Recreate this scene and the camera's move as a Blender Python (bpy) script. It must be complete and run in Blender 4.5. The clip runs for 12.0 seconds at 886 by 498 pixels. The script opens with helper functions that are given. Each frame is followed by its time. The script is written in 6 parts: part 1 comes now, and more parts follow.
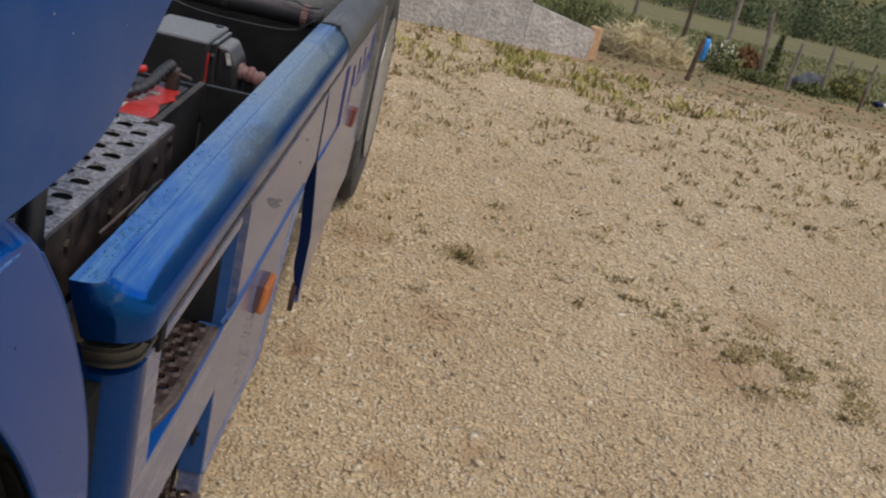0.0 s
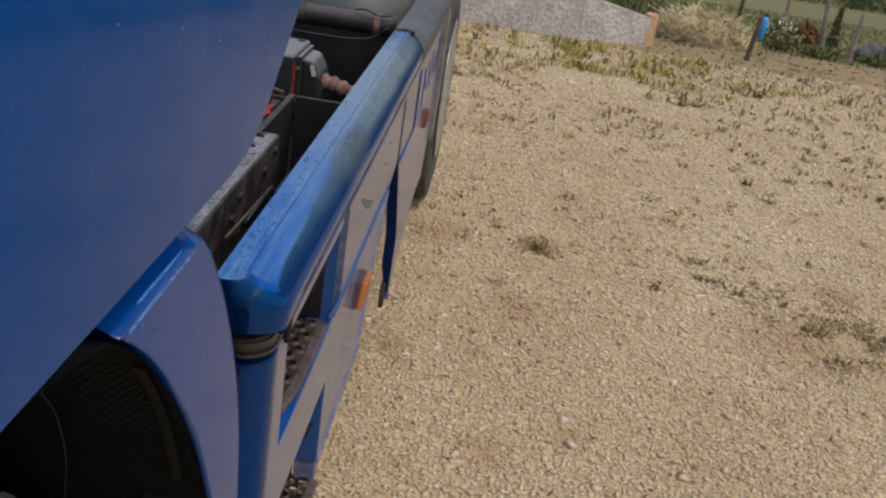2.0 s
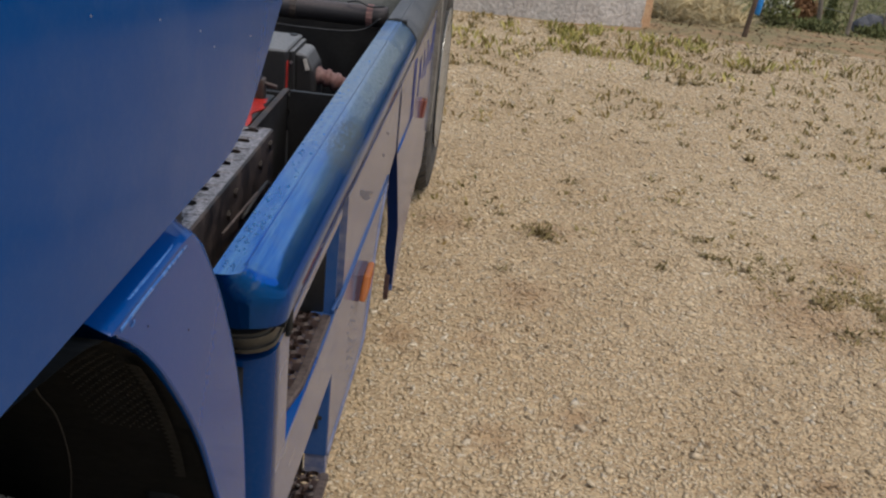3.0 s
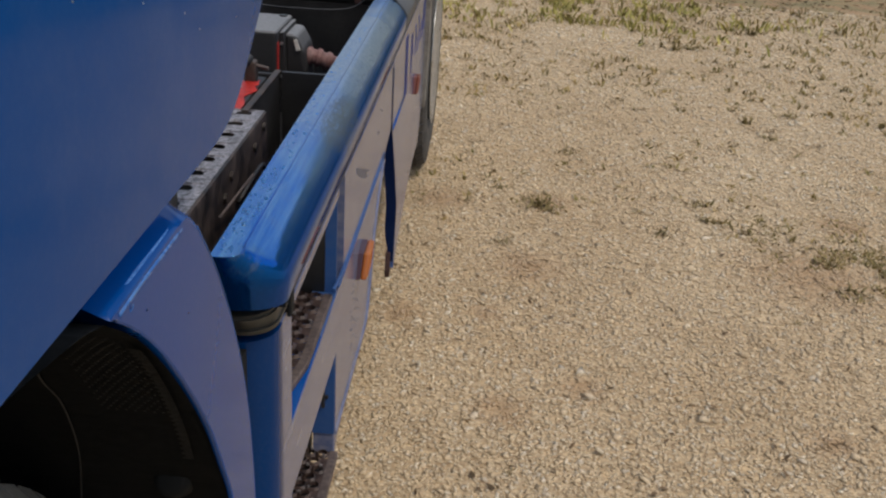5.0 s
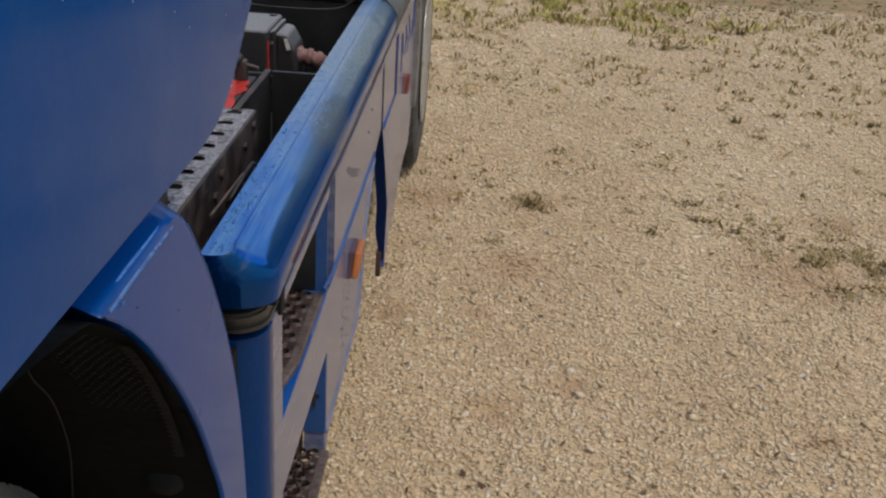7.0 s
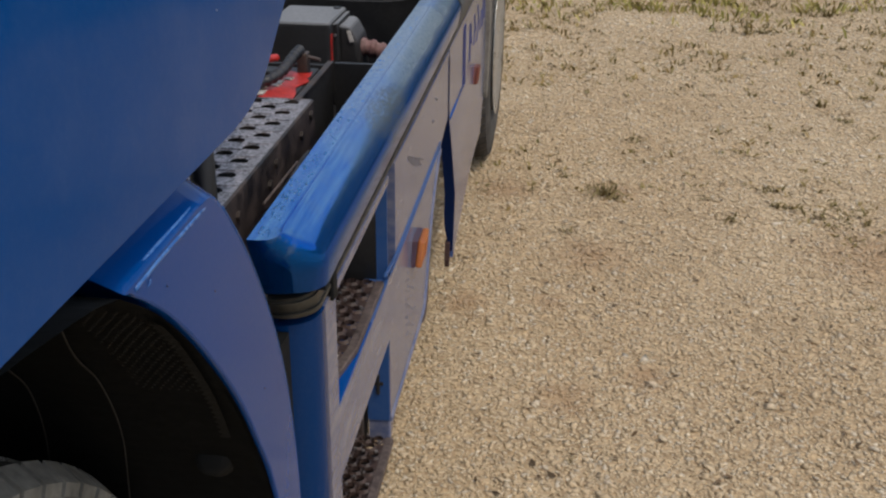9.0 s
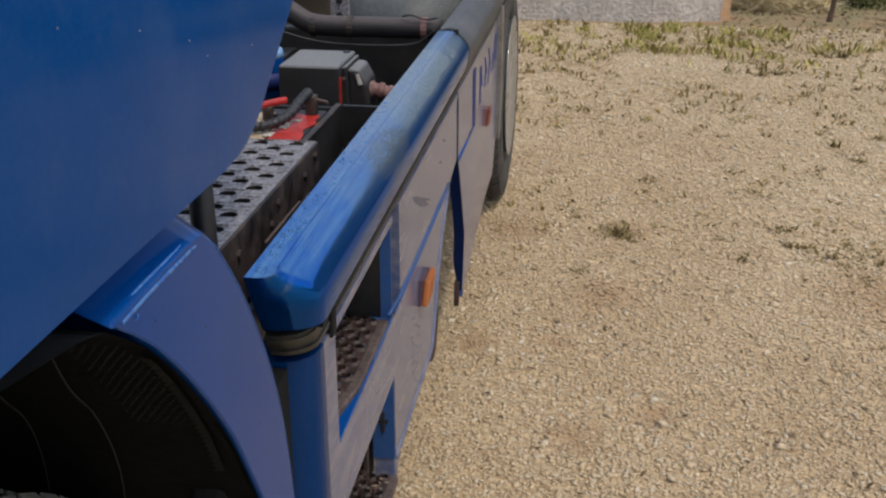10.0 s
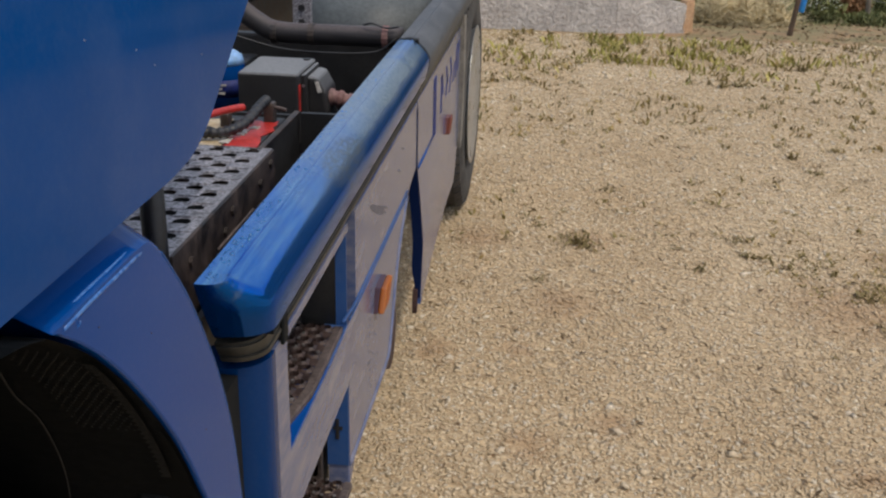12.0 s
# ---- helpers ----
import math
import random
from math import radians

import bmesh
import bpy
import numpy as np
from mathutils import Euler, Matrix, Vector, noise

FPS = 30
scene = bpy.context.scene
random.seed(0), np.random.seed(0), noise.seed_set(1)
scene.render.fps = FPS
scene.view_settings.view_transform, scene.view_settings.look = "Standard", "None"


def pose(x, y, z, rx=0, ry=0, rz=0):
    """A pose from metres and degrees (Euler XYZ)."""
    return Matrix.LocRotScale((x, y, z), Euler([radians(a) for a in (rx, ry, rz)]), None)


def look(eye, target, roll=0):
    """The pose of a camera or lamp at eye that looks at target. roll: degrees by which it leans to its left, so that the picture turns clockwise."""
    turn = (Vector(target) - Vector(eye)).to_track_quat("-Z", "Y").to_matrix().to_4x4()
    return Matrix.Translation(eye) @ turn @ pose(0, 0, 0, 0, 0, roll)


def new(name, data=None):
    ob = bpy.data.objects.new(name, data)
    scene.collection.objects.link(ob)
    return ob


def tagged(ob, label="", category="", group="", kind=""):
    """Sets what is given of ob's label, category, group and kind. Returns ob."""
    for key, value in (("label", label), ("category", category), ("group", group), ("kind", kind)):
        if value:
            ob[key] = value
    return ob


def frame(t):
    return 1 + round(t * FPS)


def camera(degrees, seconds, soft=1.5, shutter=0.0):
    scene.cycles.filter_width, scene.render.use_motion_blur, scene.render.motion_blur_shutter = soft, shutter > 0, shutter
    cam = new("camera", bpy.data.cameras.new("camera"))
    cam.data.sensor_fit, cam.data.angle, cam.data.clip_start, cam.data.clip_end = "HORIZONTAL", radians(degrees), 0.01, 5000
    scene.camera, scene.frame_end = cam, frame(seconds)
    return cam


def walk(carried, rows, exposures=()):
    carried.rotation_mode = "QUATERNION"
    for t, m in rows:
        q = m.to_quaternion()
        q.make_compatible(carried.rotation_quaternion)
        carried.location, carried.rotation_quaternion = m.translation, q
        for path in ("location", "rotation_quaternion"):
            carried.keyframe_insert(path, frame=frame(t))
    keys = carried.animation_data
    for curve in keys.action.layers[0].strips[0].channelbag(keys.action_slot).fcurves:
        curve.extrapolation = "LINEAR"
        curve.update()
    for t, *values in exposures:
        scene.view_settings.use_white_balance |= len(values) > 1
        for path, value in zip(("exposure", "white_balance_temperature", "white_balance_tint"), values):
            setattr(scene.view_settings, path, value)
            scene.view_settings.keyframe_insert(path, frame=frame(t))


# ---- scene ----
cam = camera(46.2, 12.0, 2.25)
PATH = [
    (0, (0.299, -1.051, 1.6), (0.362, 0.805, 0.858), 13.6),
    (0.5, (0.271, -1.089, 1.595), (0.251, 0.755, 0.82), 9.4),
    (1, (0.283, -1.117, 1.624), (0.247, 0.729, 0.856), 9.1),
    (1.5, (0.274, -1.142, 1.621), (0.247, 0.709, 0.865), 10.1),
    (2, (0.247, -1.159, 1.613), (0.192, 0.688, 0.848), 8.8),
    (2.5, (0.245, -1.135, 1.598), (0.178, 0.708, 0.825), 8.2),
    (3, (0.26, -1.153, 1.604), (0.194, 0.686, 0.823), 6.1),
    (5, (0.267, -1.157, 1.602), (0.201, 0.665, 0.779), 3.6),
    (5.5, (0.268, -1.16, 1.601), (0.21, 0.664, 0.784), 3.8),
    (6, (0.272, -1.167, 1.605), (0.218, 0.658, 0.788), 3.7),
    (6.5, (0.271, -1.168, 1.605), (0.224, 0.657, 0.788), 3.8),
    (7, (0.269, -1.163, 1.602), (0.22, 0.66, 0.78), 3.7),
    (8.8, (0.335, -1.176, 1.604), (0.173, 0.636, 0.773), 1.4),
    (9, (0.322, -1.16, 1.586), (0.107, 0.644, 0.751), 0.7),
    (9.5, (0.363, -1.18, 1.592), (0.086, 0.631, 0.79), -0.9),
    (10, (0.362, -1.181, 1.593), (0.1, 0.649, 0.83), 0.1),
    (10.5, (0.363, -1.181, 1.597), (0.128, 0.653, 0.834), 1.4),
    (11, (0.375, -1.191, 1.601), (0.153, 0.646, 0.842), 1.7),
    (11.5, (0.378, -1.189, 1.596), (0.175, 0.654, 0.847), 1.8),
    (12, (0.385, -1.192, 1.602), (0.187, 0.651, 0.852), 1.4),
]
EXPOSURES = [(0.0, -0.05), (0.5, -0.10), (1.0, -0.10), (2.0, 0.0), (3.0, -0.05), (7.0, -0.03), (9.0, -0.02), (10.0, 0.06), (12.0, 0.06)]
walk(cam, [(t, look(eye, target, roll)) for t, eye, target, roll in PATH], EXPOSURES)

# ---- light ----
world = bpy.data.worlds.new("sky")
scene.world = world
world.use_nodes = True
wn = world.node_tree.nodes
sky = wn.new("ShaderNodeTexSky")
sky.sky_type = "NISHITA"
sky.sun_disc = False
SUN_EL, SUN_AZ = radians(62), radians(129)   # height, and turn from +y towards +x
sky.sun_elevation, sky.sun_rotation = SUN_EL, SUN_AZ
sky.air_density, sky.dust_density = 1.0, 4.0
wn["Background"].inputs["Strength"].default_value = 0.105
# a thin bright veil of high cloud over the whole sky
veil = wn.new("ShaderNodeMix")
veil.data_type, veil.blend_type = "RGBA", "ADD"
veil.inputs[0].default_value = 1.0
veil.inputs[7].default_value = (3.2, 3.7, 4.4, 1)
world.node_tree.links.new(sky.outputs[0], veil.inputs[6])
world.node_tree.links.new(veil.outputs[2], wn["Background"].inputs["Color"])
sun_data = bpy.data.lights.new("sun", "SUN")
sun_data.energy, sun_data.angle, sun_data.color = 1.08, radians(3.0), (1.0, 0.92, 0.77)
sun = new("sun", sun_data)
sun_way = Vector((math.sin(SUN_AZ) * math.cos(SUN_EL), math.cos(SUN_AZ) * math.cos(SUN_EL), math.sin(SUN_EL)))
sun.matrix_world = look(sun_way * 60, (0, 0, 0))

# ---- materials ----
def shader(name):
    m = bpy.data.materials.new(name)
    m.use_nodes = True
    return m, m.node_tree.nodes, m.node_tree.links, m.node_tree.nodes["Principled BSDF"]


def noise_node(nodes, links, scale, detail=4.0, rough=0.6, coord="Object", stretch=None):
    tc = nodes.new("ShaderNodeTexCoord")
    n = nodes.new("ShaderNodeTexNoise")
    n.inputs["Scale"].default_value, n.inputs["Detail"].default_value, n.inputs["Roughness"].default_value = scale, detail, rough
    out = tc.outputs[coord]
    if stretch:
        mp = nodes.new("ShaderNodeMapping")
        mp.inputs["Scale"].default_value = stretch
        links.new(out, mp.inputs["Vector"])
        out = mp.outputs[0]
    links.new(out, n.inputs["Vector"])
    return n


def ramp(nodes, links, src, stops):
    r = nodes.new("ShaderNodeValToRGB")
    els = r.color_ramp.elements
    while len(els) < len(stops):
        els.new(0.5)
    for e, (p, c) in zip(els, stops):
        e.position = p
        e.color = (*c, 1) if len(c) == 3 else c
    links.new(src, r.inputs[0])
    return r.outputs[0]


def blend(nodes, links, fac, a, b, kind="MIX"):
    m = nodes.new("ShaderNodeMix")
    m.data_type, m.blend_type = "RGBA", kind
    for sock, v in ((m.inputs[0], fac), (m.inputs[6], a), (m.inputs[7], b)):
        if hasattr(v, "links"):
            links.new(v, sock)
        elif isinstance(v, (int, float)):
            sock.default_value = v
        else:
            sock.default_value = (*v, 1)
    return m.outputs[2]


def grey(v):
    return (v, v, v)


def bump_to(nodes, links, bsdf, src, strength, distance):
    b = nodes.new("ShaderNodeBump")
    b.inputs["Strength"].default_value, b.inputs["Distance"].default_value = strength, distance
    links.new(src, b.inputs["Height"])
    links.new(b.outputs[0], bsdf.inputs["Normal"])


def surf(name, a, b, scale=8.0, fine=80.0, rough=(0.5, 0.7), metal=0.0, bump=0.3, depth=0.002, coord="Object", vary=0.0):
    """A matter with two tones, large blotches, fine grain and relief."""
    m, nd, ln, bs = shader(name)
    big, small = noise_node(nd, ln, scale, 5, 0.6, coord), noise_node(nd, ln, fine, 3, 0.6, coord)
    col = blend(nd, ln, ramp(nd, ln, big.outputs[0], [(0.35, grey(0)), (0.65, grey(1))]), a, b)
    g = ramp(nd, ln, small.outputs[0], [(0.3, grey(0.7)), (0.7, grey(1.15))])
    col = blend(nd, ln, 1.0, col, g, "MULTIPLY")
    if vary:
        oi = nd.new("ShaderNodeObjectInfo")
        v = ramp(nd, ln, oi.outputs["Random"], [(0, grey(1 - vary)), (1, grey(1 + vary))])
        col = blend(nd, ln, 1.0, col, v, "MULTIPLY")
    ln.new(col, bs.inputs["Base Color"])
    ln.new(ramp(nd, ln, big.outputs[0], [(0.3, grey(rough[0])), (0.7, grey(rough[1]))]), bs.inputs["Roughness"])
    bs.inputs["Metallic"].default_value = metal
    if bump:
        bump_to(nd, ln, bs, small.outputs[0], bump, depth)
    return m


def paint(name, colour, dust=0.0, dust_colour=(0.36, 0.35, 0.33), rough=0.12, patch=7.0, lo=0.55, hi=0.62, peel=0.02, film_amount=0.02, wave=2.2, dull=0.6, run=None):
    """Glossy vehicle paint, with dust and dull worn patches."""
    m, nd, ln, bs = shader(name)
    big, mid, fine = noise_node(nd, ln, patch, 6, 0.65, stretch=run), noise_node(nd, ln, 2.2, 3, 0.5), noise_node(nd, ln, 130, 3, 0.7)
    col = blend(nd, ln, ramp(nd, ln, mid.outputs[0], [(0.3, grey(0)), (0.7, grey(1))]), colour, tuple(c * 0.86 for c in colour))
    film = ramp(nd, ln, fine.outputs[0], [(0.45, grey(0)), (0.8, grey(1))])
    worn = ramp(nd, ln, big.outputs[0], [(lo, grey(0)), (hi, grey(1))])
    both = nd.new("ShaderNodeMath")
    both.operation = "MULTIPLY_ADD"
    ln.new(worn, both.inputs[0])
    both.inputs[1].default_value = dust
    both.inputs[2].default_value = 0.0
    speck = nd.new("ShaderNodeMath")
    speck.operation = "MULTIPLY_ADD"
    ln.new(film, speck.inputs[0])
    speck.inputs[1].default_value = film_amount
    ln.new(both.outputs[0], speck.inputs[2])
    ln.new(blend(nd, ln, speck.outputs[0], col, dust_colour), bs.inputs["Base Color"])
    rr = nd.new("ShaderNodeMath")
    rr.operation = "MULTIPLY_ADD"
    ln.new(speck.outputs[0], rr.inputs[0])
    rr.inputs[1].default_value, rr.inputs[2].default_value = dull, rough
    ln.new(rr.outputs[0], bs.inputs["Roughness"])
    bs.inputs["IOR"].default_value = 1.25
    if peel:
        bump_to(nd, ln, bs, noise_node(nd, ln, wave, 2, 0.5).outputs[0], peel, 0.02)
    return m


def rail_paint():
    """Blue rail paint: grey film for dust and sky reflection, thickening towards the rear end, a painted sky sheen,
    scraped patches, fine specks.
    """
    m, nd, ln, bs = shader("worn_sheen_rail_paint")
    geo = nd.new("ShaderNodeNewGeometry")
    sep = nd.new("ShaderNodeSeparateXYZ")
    ln.new(geo.outputs["Position"], sep.inputs[0])
    wob = noise_node(nd, ln, 6.0, 6, 0.7)
    scr = noise_node(nd, ln, 110, 5, 0.8, stretch=(1.4, 0.5, 1.4))
    fine = noise_node(nd, ln, 420, 2, 0.6)
    film = nd.new("ShaderNodeMath")
    film.operation = "MULTIPLY_ADD"
    ln.new(wob.outputs[0], film.inputs[0])
    film.inputs[1].default_value = 0.8
    ln.new(sep.outputs["Y"], film.inputs[2])
    lift = nd.new("ShaderNodeMath")
    lift.operation = "MULTIPLY_ADD"
    ln.new(noise_node(nd, ln, 16.0, 5, 0.7).outputs[0], lift.inputs[0])
    lift.inputs[1].default_value = 0.014
    ln.new(sep.outputs["Z"], lift.inputs[2])
    lying = None
    for y0, y1, z0, z1 in ((0.45, 1.35, 1.052, 1.061), (0.45, 1.40, 1.027, 1.044)):
        far, high = nd.new("ShaderNodeMapRange"), nd.new("ShaderNodeMapRange")
        far.inputs[1].default_value, far.inputs[2].default_value, far.inputs[4].default_value = y0, y1, 0.92
        high.inputs[1].default_value, high.inputs[2].default_value = z0, z1
        ln.new(film.outputs[0], far.inputs[0])
        ln.new(lift.outputs[0], high.inputs[0])
        there = nd.new("ShaderNodeMath")
        there.operation = "MULTIPLY"
        ln.new(far.outputs[0], there.inputs[0])
        ln.new(high.outputs[0], there.inputs[1])
        tail = nd.new("ShaderNodeMapRange")
        tail.inputs[1].default_value, tail.inputs[2].default_value, tail.inputs[3].default_value, tail.inputs[4].default_value = 1.80, 2.02, 1.0, 0.4
        ln.new(film.outputs[0], tail.inputs[0])
        less = nd.new("ShaderNodeMath")
        less.operation = "MULTIPLY"
        ln.new(there.outputs[0], less.inputs[0])
        ln.new(tail.outputs[0], less.inputs[1])
        there = less
        if lying is None:
            lying = there
        else:
            more = nd.new("ShaderNodeMath")
            more.operation = "MAXIMUM"
            ln.new(lying.outputs[0], more.inputs[0])
            ln.new(there.outputs[0], more.inputs[1])
            lying = more
    facing = nd.new("ShaderNodeSeparateXYZ")
    ln.new(geo.outputs["Normal"], facing.inputs[0])
    # pale streaky sky reflection painted into the colour of what faces up
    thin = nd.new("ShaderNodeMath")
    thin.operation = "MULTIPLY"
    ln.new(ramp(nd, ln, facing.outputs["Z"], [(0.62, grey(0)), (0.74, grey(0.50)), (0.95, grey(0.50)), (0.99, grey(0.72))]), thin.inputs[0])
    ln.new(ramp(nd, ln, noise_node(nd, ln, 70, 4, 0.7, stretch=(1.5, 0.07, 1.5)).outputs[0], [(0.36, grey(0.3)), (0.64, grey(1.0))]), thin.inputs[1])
    where = nd.new("ShaderNodeMath")
    where.operation = "MULTIPLY"
    ln.new(ramp(nd, ln, scr.outputs[0], [(0.40, grey(0)), (0.56, grey(1))]), where.inputs[0])
    spot = nd.new("ShaderNodeVectorMath")
    spot.operation = "DISTANCE"
    mp = nd.new("ShaderNodeMapping")
    mp.inputs["Scale"].default_value = (26.0, 4.6, 14.0)
    ln.new(geo.outputs["Position"], mp.inputs["Vector"])
    ln.new(mp.outputs[0], spot.inputs[0])
    spot.inputs[1].default_value = (0.010 * 26.0, 0.60 * 4.6, 1.037 * 14.0)
    ragged = nd.new("ShaderNodeMath")
    ragged.operation = "MULTIPLY_ADD"
    ln.new(wob.outputs[0], ragged.inputs[0])
    ragged.inputs[1].default_value = -1.0
    ln.new(spot.outputs["Value"], ragged.inputs[2])
    ln.new(ramp(nd, ln, ragged.outputs[0], [(0.08, grey(0.8)), (0.32, grey(0))]), where.inputs[1])
    mx = nd.new("ShaderNodeMath")
    mx.operation = "MAXIMUM"
    ln.new(lying.outputs[0], mx.inputs[0])
    ln.new(where.outputs[0], mx.inputs[1])
    mott = ramp(nd, ln, noise_node(nd, ln, 130, 7, 0.85, stretch=(1.0, 0.6, 1.0)).outputs[0], [(0.32, (0.12, 0.165, 0.19)), (0.5, (0.23, 0.28, 0.305)), (0.70, (0.32, 0.36, 0.375))])
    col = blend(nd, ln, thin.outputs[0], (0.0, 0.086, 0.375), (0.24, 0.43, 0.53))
    col = blend(nd, ln, lying.outputs[0], col, mott)
    col = blend(nd, ln, where.outputs[0], col, (0.11, 0.125, 0.12))
    col = blend(nd, ln, ramp(nd, ln, fine.outputs[0], [(0.62, grey(0)), (0.72, grey(0.55))]), col, (0.03, 0.04, 0.06))
    ln.new(col, bs.inputs["Base Color"])
    rr = nd.new("ShaderNodeMath")
    rr.operation = "MULTIPLY_ADD"
    ln.new(mx.outputs[0], rr.inputs[0])
    rr.inputs[1].default_value, rr.inputs[2].default_value = 0.22, 0.05
    ln.new(rr.outputs[0], bs.inputs["Roughness"])
    bs.inputs["IOR"].default_value = 1.40
    bs.inputs["Specular Tint"].default_value = (0.28, 0.48, 1.0, 1)
    bs.inputs["Coat Weight"].default_value, bs.inputs["Coat Roughness"].default_value = 0.14, 0.03
    flake = nd.new("ShaderNodeMath")
    flake.operation = "MULTIPLY_ADD"
    ln.new(mx.outputs[0], flake.inputs[0])
    flake.inputs[1].default_value, flake.inputs[2].default_value = -0.42, 0.76
    flake.use_clamp = True
    ln.new(flake.outputs[0], bs.inputs["Metallic"])
        # pale highlight of the front corner painted in, over a fine bumpy grain
    near = nd.new("ShaderNodeVectorMath")
    near.operation = "DISTANCE"
    ln.new(geo.outputs["Position"], near.inputs[0])
    near.inputs[1].default_value = (-0.014, -0.018, 1.052)
    hgt = nd.new("ShaderNodeMath")
    hgt.operation = "MULTIPLY"
    ln.new(ramp(nd, ln, near.outputs["Value"], [(0.0, grey(0.5)), (0.05, grey(0.01))]), hgt.inputs[0])
    ln.new(noise_node(nd, ln, 230, 3, 0.7).outputs[0], hgt.inputs[1])
    glint = nd.new("ShaderNodeMath")
    glint.operation = "MULTIPLY"
    ln.new(ramp(nd, ln, near.outputs["Value"], [(0.0, grey(1)), (0.034, grey(0))]), glint.inputs[0])
    ln.new(ramp(nd, ln, noise_node(nd, ln, 75, 5, 0.75).outputs[0], [(0.50, grey(0)), (0.68, grey(0.4))]), glint.inputs[1])
    ln.new(blend(nd, ln, glint.outputs[0], col, (0.36, 0.46, 0.56)), bs.inputs["Base Color"])
    bump_to(nd, ln, bs, hgt.outputs[0], 0.9, 0.003)
    return m


def dusty_top(name, base, dust, rough=(0.45, 0.75)):
    """Dark matter with pale dust lying on what faces up."""
    m, nd, ln, bs = shader(name)
    geo = nd.new("ShaderNodeNewGeometry")
    sep = nd.new("ShaderNodeSeparateXYZ")
    ln.new(geo.outputs["Normal"], sep.inputs[0])
    n, fine = noise_node(nd, ln, 18, 5, 0.7), noise_node(nd, ln, 140, 3, 0.7)
    lie = nd.new("ShaderNodeMath")
    lie.operation = "MULTIPLY"
    ln.new(ramp(nd, ln, sep.outputs["Z"], [(0.3, grey(0.05)), (0.9, grey(1))]), lie.inputs[0])
    ln.new(ramp(nd, ln, n.outputs[0], [(0.25, grey(0.55)), (0.7, grey(1))]), lie.inputs[1])
    col = blend(nd, ln, lie.outputs[0], base, dust)
    col = blend(nd, ln, 1.0, col, ramp(nd, ln, fine.outputs[0], [(0.3, grey(0.75)), (0.7, grey(1.15))]), "MULTIPLY")
    ln.new(col, bs.inputs["Base Color"])
    ln.new(ramp(nd, ln, n.outputs[0], [(0.3, grey(rough[0])), (0.7, grey(rough[1]))]), bs.inputs["Roughness"])
    bump_to(nd, ln, bs, fine.outputs[0], 0.25, 0.001)
    return m


BLUE = (0.0008, 0.055, 0.245)
M_CAB = paint("cab_paint", (0.0001, 0.052, 0.212), 0.05, (0.34, 0.36, 0.39), rough=0.11, patch=5.0, lo=0.48, hi=0.72, film_amount=0.02, dull=0.9)
M_CAB.node_tree.nodes["Principled BSDF"].inputs["IOR"].default_value = 1.21
M_BLUE = paint("blue_paint", BLUE, 0.0, rough=0.12)
# darker copy of the blue paint, with the corner post's shade in its colour
M_POST = paint("shaded_corner_paint", (0.0003, 0.029, 0.118), 0.0, rough=0.12)
M_GUARD = paint("mudguard_paint", (0.0002, 0.051, 0.235), 0.0, rough=0.12)
# fairing dust, whose beige also stands in for reflected gravel
M_SIDE = paint("fairing_paint", (0.004, 0.052, 0.20), 0.60, (0.42, 0.365, 0.325), rough=0.14, dull=0.15, patch=14, lo=0.2, hi=0.8, peel=0.07, wave=8.0, run=(1, 0.5, 2.2))
M_SIDE.node_tree.nodes["Principled BSDF"].inputs["IOR"].default_value = 1.5
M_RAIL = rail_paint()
M_DEEP = paint("deep_blue_paint", (0.0018, 0.009, 0.045), 0.0, rough=0.35)
M_DECAL = surf("blue_decal", (0.006, 0.015, 0.13), (0.01, 0.025, 0.17), rough=(0.55, 0.7), bump=0.0)
M_REAR_RAIL = surf("dusty_black_plastic", (0.05, 0.052, 0.057), (0.105, 0.107, 0.113), 10, 120, (0.45, 0.7), bump=0.25)
M_BAND = surf("grey_rubber_band", (0.028, 0.028, 0.024), (0.068, 0.064, 0.053), 18, 90, (0.4, 0.6), bump=0.2)
M_BLACK = surf("black_plastic", (0.010, 0.010, 0.011), (0.022, 0.021, 0.021), 8, 90, (0.4, 0.65), bump=0.3)
M_LINER = surf("wheel_arch_liner", (0.0055, 0.0062, 0.0066), (0.0095, 0.0105, 0.011), 6, 60, (0.7, 0.9), bump=0.3)
M_LINER.node_tree.nodes["Principled BSDF"].inputs["Specular IOR Level"].default_value = 0.2
M_KNOB = surf("liner_knobs", (0.004, 0.004, 0.0042), (0.008, 0.008, 0.008), 6, 60, (0.6, 0.8), bump=0.2)
M_DIRTY = surf("dirty_black_steel", (0.007, 0.006, 0.006), (0.075, 0.052, 0.041), 26, 70, (0.45, 0.7), bump=0.6)
M_PLATE = surf("speckled_step_metal", (0.028, 0.026, 0.029), (0.38, 0.36, 0.385), 150, 320, (0.35, 0.6), metal=0.0, bump=0.8)
M_TREAD = surf("muddy_tread_metal", (0.022, 0.012, 0.010), (0.075, 0.045, 0.036), 40, 150, (0.4, 0.7), metal=0.2, bump=0.6)
M_TOOTH = surf("worn_tooth_metal", (0.10, 0.085, 0.08), (0.34, 0.31, 0.29), 60, 200, (0.35, 0.5), metal=0.5, bump=0.2)
M_BOX = dusty_top("dusty_black_housing", (0.012, 0.0105, 0.0105), (0.21, 0.21, 0.212))
M_PIPE = dusty_top("dusty_black_pipe", (0.016, 0.014, 0.015), (0.085, 0.066, 0.064))
M_RED = surf("red_plastic", (0.50, 0.028, 0.018), (0.36, 0.02, 0.016), 30, 80, (0.35, 0.55), bump=0.15)
